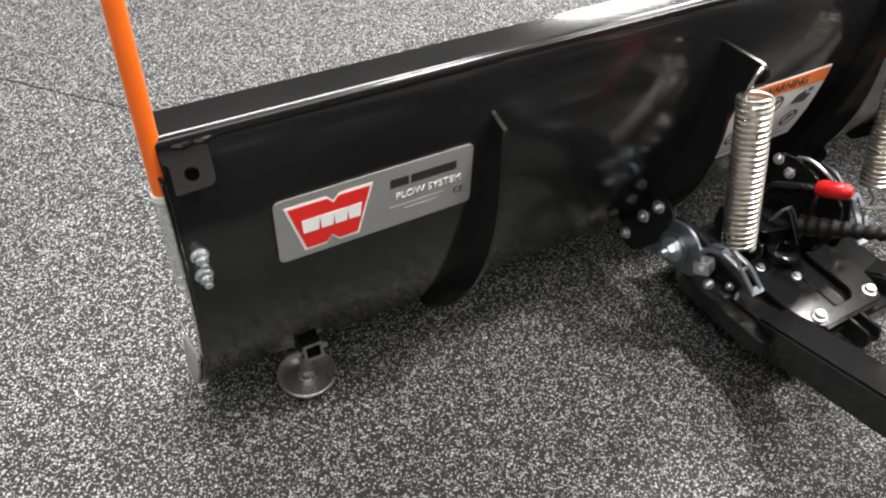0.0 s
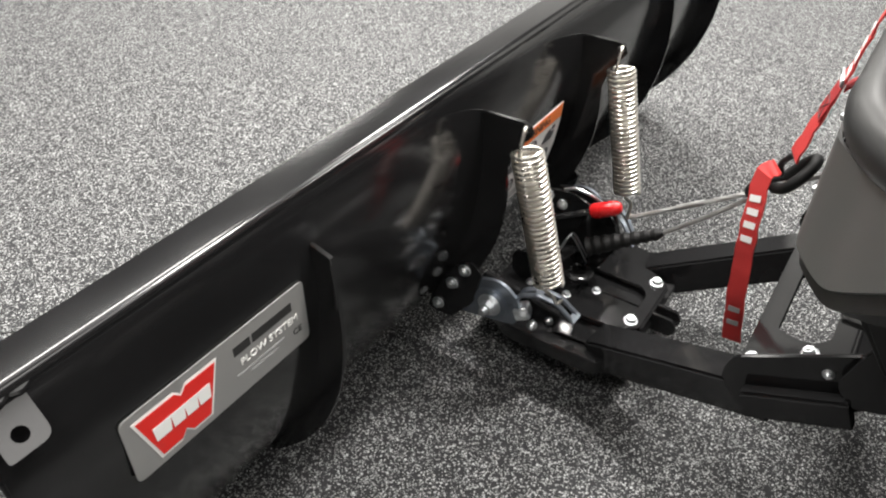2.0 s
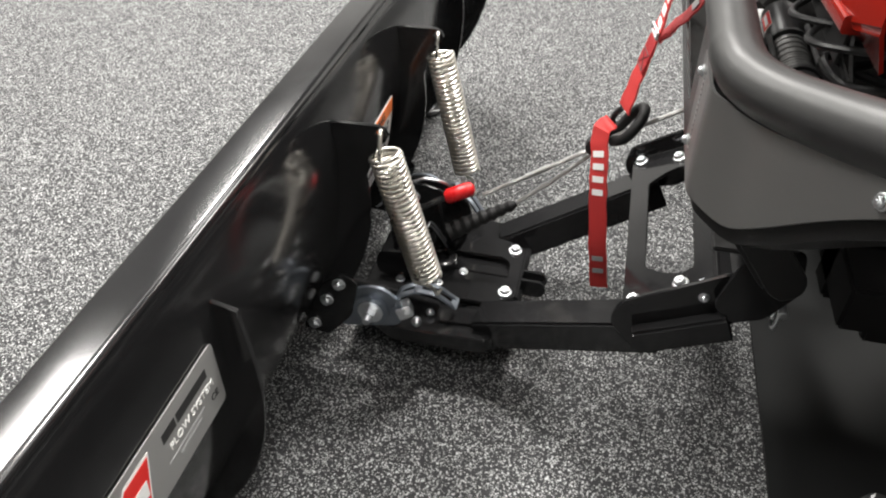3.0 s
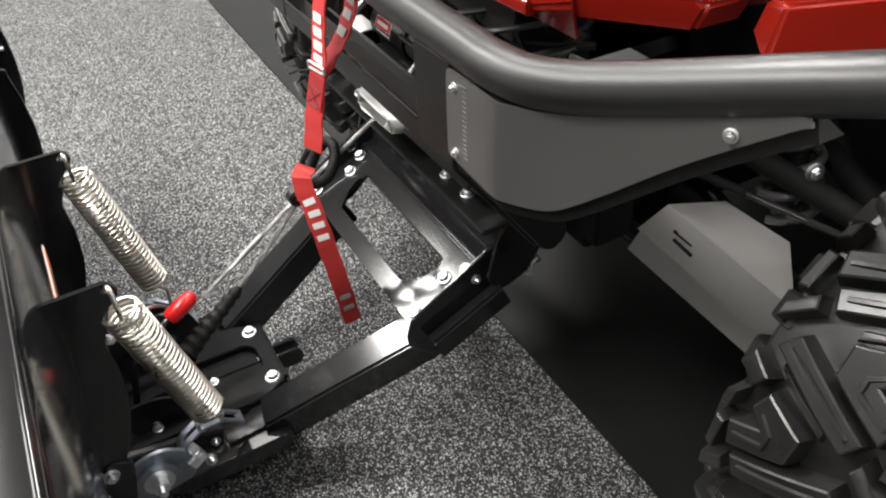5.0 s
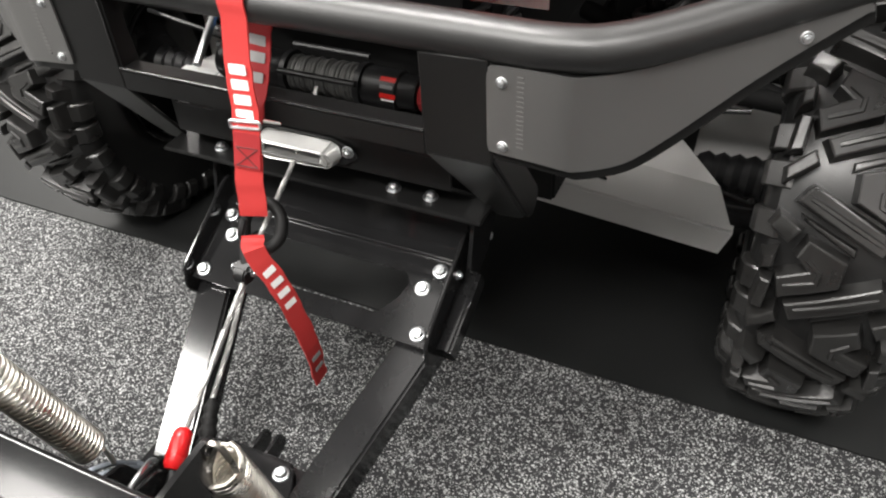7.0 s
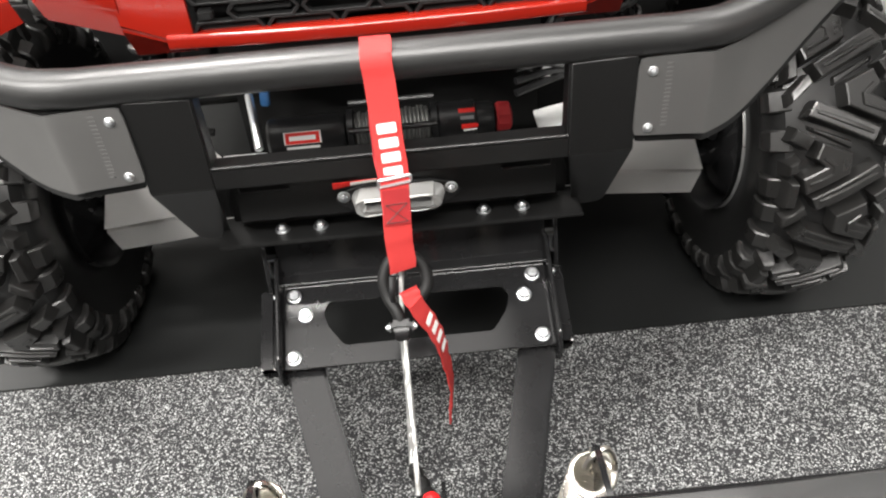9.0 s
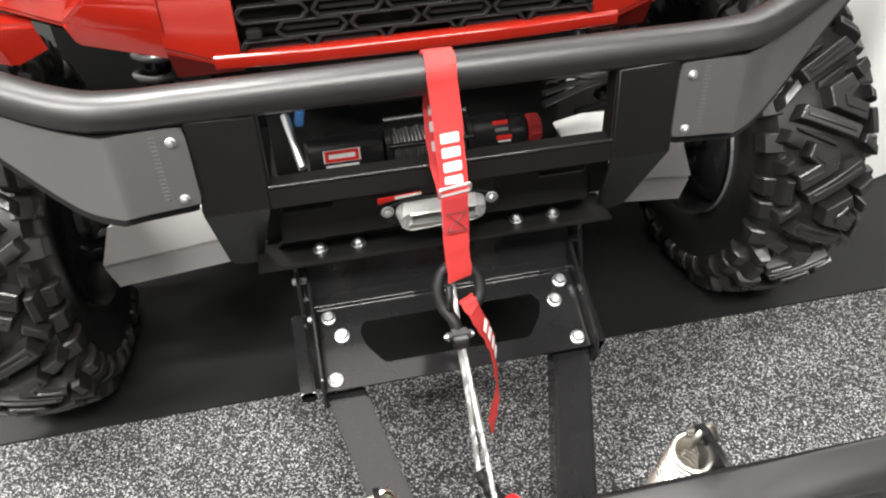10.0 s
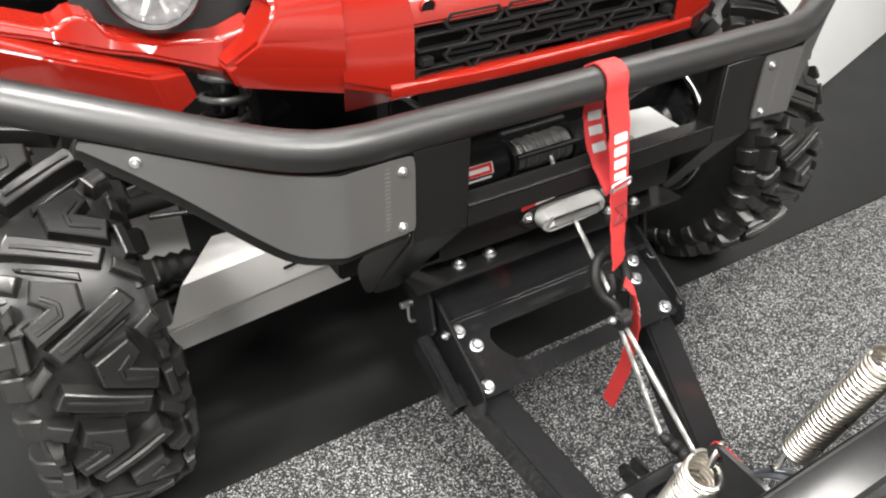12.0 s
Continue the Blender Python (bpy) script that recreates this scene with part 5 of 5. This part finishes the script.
for s in (1, -1):
    part("pillar", panel([(s * 0.219, 0.14, 0.66), (s * 0.219, 0.113, 0.672), (s * 0.219, 0.113, 0.757), (s * 0.222, 0.125, 0.805), (s * 0.24, 0.172, 0.862), (s * 0.3, 0.142, 0.66), (s * 0.305, 0.128, 0.7), (s * 0.306, 0.13, 0.757), (s * 0.3, 0.14, 0.805), (s * 0.29, 0.18, 0.862)], [(0, 1, 6, 5), (1, 2, 7, 6), (2, 3, 8, 7), (3, 4, 9, 8)]), RED, fascia, "glossy red pillar beside the grille")
    # dark disc on the panel for the shade inside the hole
    part("mount_hole", rod((s * 0.197, 0.1235, 0.778), (s * 0.197, 0.1185, 0.777), 0.0085, seg=20), DARK, fascia)
    part("hole_rim", lathe([(0.0085, 0), (0.0105, 0.0), (0.0108, 0.0015), (0.0095, 0.003), (0.0085, 0.0025)], 24, aim((s * 0.197, 0.1205, 0.7775), (s * 0.197, 0.02, 0.757))), RED, fascia)
    lift = 0.02 if s > 0 else 0.0
    inner = [(0.286, 0.181, 0.866), (0.296, 0.145, 0.808), (0.298, 0.1365, 0.79), (0.3, 0.1295, 0.754), (0.3, 0.1295, 0.722), (0.298, 0.143, 0.686)]
    outer = [(0.405, 0.25, 0.862), (0.362, 0.168, 0.794), (0.368, 0.16, 0.782), (0.388, 0.168, 0.752), (0.42, 0.188, 0.725), (0.41, 0.186, 0.702)]
    side = [(x + 0.006, y + 0.045, z + 0.002) for x, y, z in outer]
    part("cheek", panel([(s * x, y, z) for x, y, z in inner + outer + side], [(c * 6 + k, c * 6 + k + 1, c * 6 + k + 7, c * 6 + k + 6) for c in range(2) for k in range(5)]), RED, fascia, "glossy red cheek panel")
    fender = holder("fender", (s * 0.6, 0.25, 0.75), utv, "glossy red front fender")
    back = [(0.9, 0.42, 0.885), (0.66, 0.28, 0.815), (0.60, 0.27, 0.795), (0.583, 0.265, 0.79), (0.565, 0.26, 0.803), (0.545, 0.26, 0.797), (0.533, 0.26, 0.775), (0.479, 0.25, 0.756), (0.418, 0.24, 0.755), (0.386, 0.225, 0.772)]
    high = [(0.9, 0.36, 0.885), (0.66, 0.235, 0.812), (0.60, 0.225, 0.791), (0.583, 0.223, 0.787), (0.565, 0.222, 0.799), (0.545, 0.222, 0.793), (0.533, 0.222, 0.771), (0.479, 0.222, 0.752), (0.418, 0.212, 0.751), (0.382, 0.192, 0.768)]
    low = [(0.9, 0.345, 0.865), (0.66, 0.222, 0.80), (0.601, 0.215, 0.782), (0.585, 0.214, 0.775), (0.572, 0.214, 0.77), (0.558, 0.214, 0.764), (0.54, 0.214, 0.757), (0.499, 0.214, 0.744), (0.425, 0.207, 0.715), (0.388, 0.197, 0.70)]
    deep = [(x, y + 0.035, z - 0.02) for x, y, z in low]
    n = len(high)
    rows4 = [(x, y, z + lift) for x, y, z in back + high + low + deep]
    part("upper_panel", panel([(s * x, y, z) for x, y, z in rows4], [(r * n + k, r * n + k + 1, (r + 1) * n + k + 1, (r + 1) * n + k) for r in range(3) for k in range(n - 1)]), RED, fender, "glossy red fender band below the headlight")
    tback = [(0.9, 0.37, 0.862), (0.66, 0.235, 0.8), (0.603, 0.225, 0.778), (0.504, 0.222, 0.736), (0.468, 0.232, 0.724)]
    tops = [(0.9, 0.33, 0.86), (0.66, 0.19, 0.797), (0.603, 0.18, 0.775), (0.504, 0.182, 0.733), (0.464, 0.212, 0.72)]
    lows = [(0.9, 0.34, 0.80), (0.65, 0.2, 0.735), (0.56, 0.192, 0.703), (0.49, 0.188, 0.679), (0.455, 0.212, 0.688)]
    n = len(tops)
    part("lower_panel", panel([(s * x, y, z + lift) for x, y, z in tback + tops + lows], [(r * n + k, r * n + k + 1, (r + 1) * n + k + 1, (r + 1) * n + k) for r in range(2) for k in range(n - 1)]), RED, fender, "glossy red lower fender panel")
    head = holder("headlight", (s * 0.475, 0.24, 0.81), utv, "round clear headlight in a black surround")
    part("surround", panel([(s * 0.41, 0.245, 0.748), (s * 0.47, 0.245, 0.75), (s * 0.56, 0.25, 0.79), (s * 0.56, 0.27, 0.87), (s * 0.36, 0.25, 0.87), (s * 0.355, 0.225, 0.79)], [(0, 1, 2, 3, 4, 5)]), PLASTIC, head, "black headlight surround")
    hm = aim((s * 0.476, 0.236, 0.818), (s * 0.5, 0.1, 0.846)) @ Matrix.Scale(0.9, 4)
    part("bezel", lathe([(0.0505, 0.0), (0.058, 0.002), (0.06, 0.008), (0.056, 0.014), (0.0505, 0.012), (0.05, 0.0)], 36, hm), PLASTIC, head)
    bowl = lathe([(0, -0.022), (0.012, -0.022), (0.016, -0.012), (0.017, -0.002), (0.022, -0.012), (0.034, -0.01), (0.044, 0.0), (0.05, 0.009)], 18, hm)
    part("reflector", bowl, SILVER, head, "silvered faceted reflector", smooth=8)
    part("bulb_cap", lathe([(0, 0.006), (0.006, 0.006), (0.0085, 0.002), (0.009, -0.02)], 18, hm), SILVER, head)
    for k in range(9):
        part("reflector_rib", box((0.005, 0.022, 0.009), hm @ Matrix.Rotation(k * 2 * math.pi / 9, 4, "Z") @ pose(0, 0.031, -0.004, 12, 25), 0.001), SILVER, head)
    part("lens", lathe([(0, 0.02), (0.025, 0.018), (0.042, 0.013), (0.05, 0.0085), (0.042, 0.0115), (0.025, 0.0165), (0, 0.0185)], 36, hm), LENS, head)

# closing bonnet, added to keep overhead light off the underbody
part("bonnet", panel([(-0.26, 0.36, 0.95), (0.26, 0.36, 0.95), (0.62, 0.42, 0.93), (-0.62, 0.42, 0.93), (-0.8, 0.45, 0.88), (0.8, 0.45, 0.88), (-0.66, 1.2, 1.06), (0.66, 1.2, 1.06), (-0.8, 1.1, 0.92), (0.8, 1.1, 0.92)], [(3, 0, 1, 2, 7, 6), (4, 3, 6, 8), (2, 5, 9, 7)]), RED, utv, "glossy red bonnet")
# plain unseen block in place of the cab, added to shade the underbody
part("shading_block", block(-0.72, 0.72, 1.2, 3.0, 0.28, 1.05, 0.03), PLASTIC, utv, "unseen black body block that shades the underbody")
for s in (1, -1):
    part("rear_tyre", lathe(carcass, 72, axes((s * XW, 2.55, ZW), (1, 0, 0), (0, 1, 0)) @ Matrix.Rotation(radians(90), 4, "Y")), TYRE, utv, "black rear tyre")

# grille: rows of flattened hexagons
grille = holder("grille", (0, 0.125, 0.72), utv, "black honeycomb grille")
part("back", block(-0.22, 0.22, 0.15, 0.155, 0.685, 0.765, 0), DARK, grille)
GM = axes((0, 0.128, 0.724), (1, 0, 0), (0, 0.006, 1))
cell_w, cell_h = 0.088, 0.0225
for r in range(4):
    for c in range(-3, 4):
        cx, cz = c * cell_w + (cell_w / 2 if r % 2 else 0), (r - 1.5) * cell_h * 0.92
        if abs(cx) > 0.2:
            continue
        hexa = [(-0.040, 0.0), (-0.033, 0.0095), (0.033, 0.0095), (0.040, 0.0), (0.033, -0.0095), (-0.033, -0.0095)]
        outer = [(cx + x * 1.09, cz + y * 1.12) for x, y in hexa]
        inner = [(cx + x * 0.97, cz + y * 0.82) for x, y in hexa]
        part("cell", slab(outer, GM, 0.012, 0.0006, [inner]), GRILLE, grille)
        if (r + c) % 3:
            part("slat", box((0.066, 0.006, 0.003), GM @ pose(cx, cz, 0.004, 0, 0, 0), 0.0006), GRILLE, grille)
for s in (1, -1):
    part("clip", box((0.018, 0.012, 0.014), GM @ pose(s * 0.2, -0.012, 0.008), 0.002), GRILLE, grille)
part("lower_grille", slab([(-0.2, 0), (0.2, 0), (0.2, -0.05), (-0.2, -0.05)], axes((0, 0.14, 0.672), (1, 0, 0), (0, 0.1, 1)), 0.004), GRILLE, grille)


# ---------------------------------------------------------------- strap, hook and rope
strap = thing("lifting_strap", (0, -0.03, 0.5), "red webbing strap looped over the bumper tube", "strap")


def webbing(path, width, thick=0.0022, twist=0.0, side=(1, 0, 0), until=None):
    """A flat band along a path, wide along its side, turned by twist degrees by its end."""
    bm = bmesh.new()
    rows = []
    ps = [Vector(p) for p in path]
    for i, p in enumerate(ps):
        d = (ps[min(i + 1, len(ps) - 1)] - ps[max(i - 1, 0)]).normalized()
        w = Vector(side)
        w = Matrix.Rotation(radians(twist * (i / (len(ps) - 1) if until is None else max(0, 1 - i / until))), 3, d) @ (w - d * w.dot(d)).normalized()
        n = w.cross(d).normalized()
        p = p + n * (0.0009 * math.sin(2.1 * i) + 0.0007 * math.sin(0.7 * i + 1)) + w * (0.0006 * math.sin(1.3 * i))
        rows.append([bm.verts.new(p + w * (width / 2 * a) + n * (thick / 2 * b)) for a, b in ((-1, -1), (0, -1.1), (1, -1 + 0.5 * math.sin(1.7 * i)), (1, 1 + 0.5 * math.sin(1.7 * i)), (0, 1.1), (-1, 1))])
    for a, b in zip(rows, rows[1:]):
        for k in range(6):
            bm.faces.new((a[k], a[(k + 1) % 6], b[(k + 1) % 6], b[k]))
    bm.faces.new(rows[0])
    bm.faces.new(rows[-1])
    return bm


def over_tube(front, back):
    """From a front point up, round the tube, down to a back point."""
    pts = [Vector(front)]
    for a in np.linspace(200, 20, 10):
        pts.append(Vector((0, 0.016 + 0.0258 * math.cos(radians(a)), 0.682 + 0.0258 * math.sin(radians(a)))))
    return pts + [Vector(back)]


SX = 0.0
TW = 24
fr = [(SX, -0.0565, 0.44), (SX, -0.046, 0.50), (SX + 0.002, -0.032, 0.56), (SX, -0.022, 0.63)]
up_path = smooth_path(fr, 5)
loop = [Vector((p.x + SX - 0.002, p.y, p.z)) for p in over_tube((0, -0.0185, 0.66), (0, 0.03, 0.655))]
part("front_band", webbing(up_path + loop[1:], 0.034, twist=TW, until=len(up_path)), STRAP, strap, "bright red webbing")
# same strap behind the tube, its shade put into the darker red
part("rear_band", webbing(smooth_path([loop[-1], (SX - 0.004, 0.022, 0.62), (SX - 0.004, 0.0, 0.58), (SX, -0.03, 0.545)], 6), 0.033), STRAP2, strap, "red webbing behind, darkened as in shade")


def on_band(z, lift=0.0016):
    """A pose on the face of the front band at a height: x down the band, y across it."""
    i = min(range(len(up_path)), key=lambda k: abs(up_path[k].z - z))
    a, b = up_path[max(i - 1, 0)], up_path[min(i + 1, len(up_path) - 1)]
    d = (b - a).normalized()
    turn = radians(TW * max(0, 1 - i / len(up_path)))
    m = axes(up_path[i], -d, (math.cos(turn), math.sin(turn), 0))
    m.translation = up_path[i] + d * ((z - up_path[i].z) / d.z) + m.to_3x3() @ Vector((0, 0, lift))
    return m


for k in range(4):
    part("printed_letter_bar", slab(rounded([(-0.006, -0.011), (0.006, -0.011), (0.006, 0.011), (-0.006, 0.011)], 0.002), on_band(0.62 - 0.0175 * k), 0.0006, 0), PRINT, strap)
rear_path = smooth_path([loop[-1], (SX - 0.004, 0.022, 0.62), (SX - 0.004, 0.0, 0.58), (SX, -0.03, 0.545)], 6)
# letters of the rear band greyed to match its painted shade
for k in (4, 7, 10):
    d = rear_path[k + 1] - rear_path[k - 1]
    m = axes(rear_path[k], d, (1, 0, 0))
    m.translation = rear_path[k] + m.to_3x3() @ Vector((0, 0, 0.0022))
    part("printed_letter_bar", slab(rounded([(-0.006, -0.011), (0.006, -0.011), (0.006, 0.011), (-0.006, 0.011)], 0.002), m, 0.0006, 0), PRINT_GREY, strap)
part("sewn_fold", slab(rounded([(-0.0225, -0.0165), (0.0225, -0.0165), (0.0225, 0.0165), (-0.0225, 0.0165)], 0.002), on_band(0.524, 0.0012), 0.0012, 0.0004), STRAP2, strap, "dark red sewn fold")
for p, q in (((-0.004, -0.013), (0.019, 0.013)), ((-0.004, 0.013), (0.019, -0.013)), ((-0.004, -0.013), (-0.004, 0.013)), ((0.019, -0.013), (0.019, 0.013))):
    m = on_band(0.524, 0.003)
    part("seam", rod(m @ Vector((*p, 0)), m @ Vector((*q, 0)), 0.0005, seg=6), PRINT_BLACK, strap, "dark seam")
BK = on_band(0.556, 0.0)
part("buckle", pipe(bend_path([BK @ Vector(p) for p in ((0.005, -0.019, 0.003), (0.003, 0.019, 0.003), (-0.006, 0.019, 0.005), (-0.004, -0.019, 0.005), (0.005, -0.019, 0.003))], 0.003), 0.0019, 8), ZINC, strap, "steel buckle wire")
tail = smooth_path([(SX + 0.004, -0.072, 0.422), (SX + 0.012, -0.084, 0.405), (SX + 0.03, -0.079, 0.36), (SX + 0.042, -0.072, 0.30), (SX + 0.047, -0.061, 0.22), (SX + 0.041, -0.05, 0.145)], 6)
part("tail", webbing(tail, 0.027, twist=-38, side=(0.65, 0.76, 0)), STRAP, strap, "loose red strap end")
for t0 in (10, 12, 14, 16, 25, 27):
    d = (tail[t0 + 1] - tail[t0 - 1]).normalized()
    w = Vector((0.65, 0.76, 0))
    w = Matrix.Rotation(radians(-38 * t0 / (len(tail) - 1)), 3, d) @ (w - d * w.dot(d)).normalized()
    m = axes(tail[t0], d, w)
    m.translation = tail[t0] + m.to_3x3() @ Vector((0, 0, 0.0026 if m.to_3x3() @ Vector((0, 0, 1)) @ Vector((1, -1, 0)) > 0 else -0.0026))
    part("printed_letter_bar", slab(rounded([(-0.0046, -0.0085), (0.0046, -0.0085), (0.0036, 0.0085), (-0.0056, 0.0085)], 0.001), m, 0.0005, 0), PRINT_GREY if t0 > 20 else PRINT, strap)

hook = thing("snap_hook", (0, -0.065, 0.4), "black forged winch hook with a pulley", "hook")
ring = [(-0.008, -0.086, 0.372), (-0.013, -0.074, 0.388), (-0.023, -0.058, 0.4), (-0.026, -0.044, 0.42), (-0.014, -0.032, 0.438), (0.008, -0.03, 0.441), (0.025, -0.038, 0.428), (0.027, -0.052, 0.408), (0.012, -0.066, 0.394)]
part("hook_body", pipe(smooth_path(ring, 6), 0.0078, 12), GRILLE, hook, "black forged hook")
part("latch", pipe(smooth_path([(-0.016, -0.066, 0.398), (-0.016, -0.07, 0.416), (-0.014, -0.06, 0.434)], 5), 0.0045, 8), PLASTIC, hook)
part("clevis", box((0.028, 0.014, 0.024), pose(-0.009, -0.087, 0.374, 30), 0.004), PLASTIC, hook)
part("pulley", rod((-0.018, -0.09, 0.37), (0.0, -0.09, 0.37), 0.013, seg=20, edge=0.002), PLASTIC, hook)
bolt((-0.023, -0.087, 0.374), (-1, 0, 0), hook, 0.006)
bolt((0.005, -0.087, 0.374), (1, -0.2, 0), hook, 0.006)


def rope(points, r=0.0033):
    """A laid steel rope: six strands round a straight path."""
    path = [Vector(p) for p in points]
    bms = []
    total = sum((b - a).length for a, b in zip(path, path[1:]))
    n = max(12, int(total / 0.004))
    for s in range(5):
        line = []
        for k in range(n + 1):
            f = k / n * (len(path) - 1)
            i = min(int(f), len(path) - 2)
            p = path[i].lerp(path[i + 1], f - i)
            m = aim(path[i], path[i + 1])
            a = 2 * math.pi * (s / 5 + k / n * total / 0.03)
            line.append(p + m.to_3x3() @ Vector((math.cos(a), math.sin(a), 0)) * r * 0.58)
        bms.append(pipe(line, r * 0.5, 5))
    return join(*bms)


cable = thing("winch_rope", (0, -0.02, 0.4), "grey steel winch rope from fairlead to plow", "rope")
part("upper_run", rope([(0.004, 0.11, 0.53), (0.002, 0.05, 0.469), (-0.008, -0.084, 0.377)]), CABLE, cable)
part("lower_run", rope([(-0.007, -0.092, 0.366), (-0.006, -0.17, 0.312), (-0.006, -0.251, 0.257)]), CABLE, cable)
part("return_run", rope([(-0.01, -0.088, 0.36), (-0.01, -0.145, 0.298), (-0.013, -0.2, 0.243)]), CABLE, cable)
part("crimp", rod((-0.0065, -0.15, 0.326), (-0.006, -0.185, 0.302), 0.0044, seg=12), CABLE, cable)
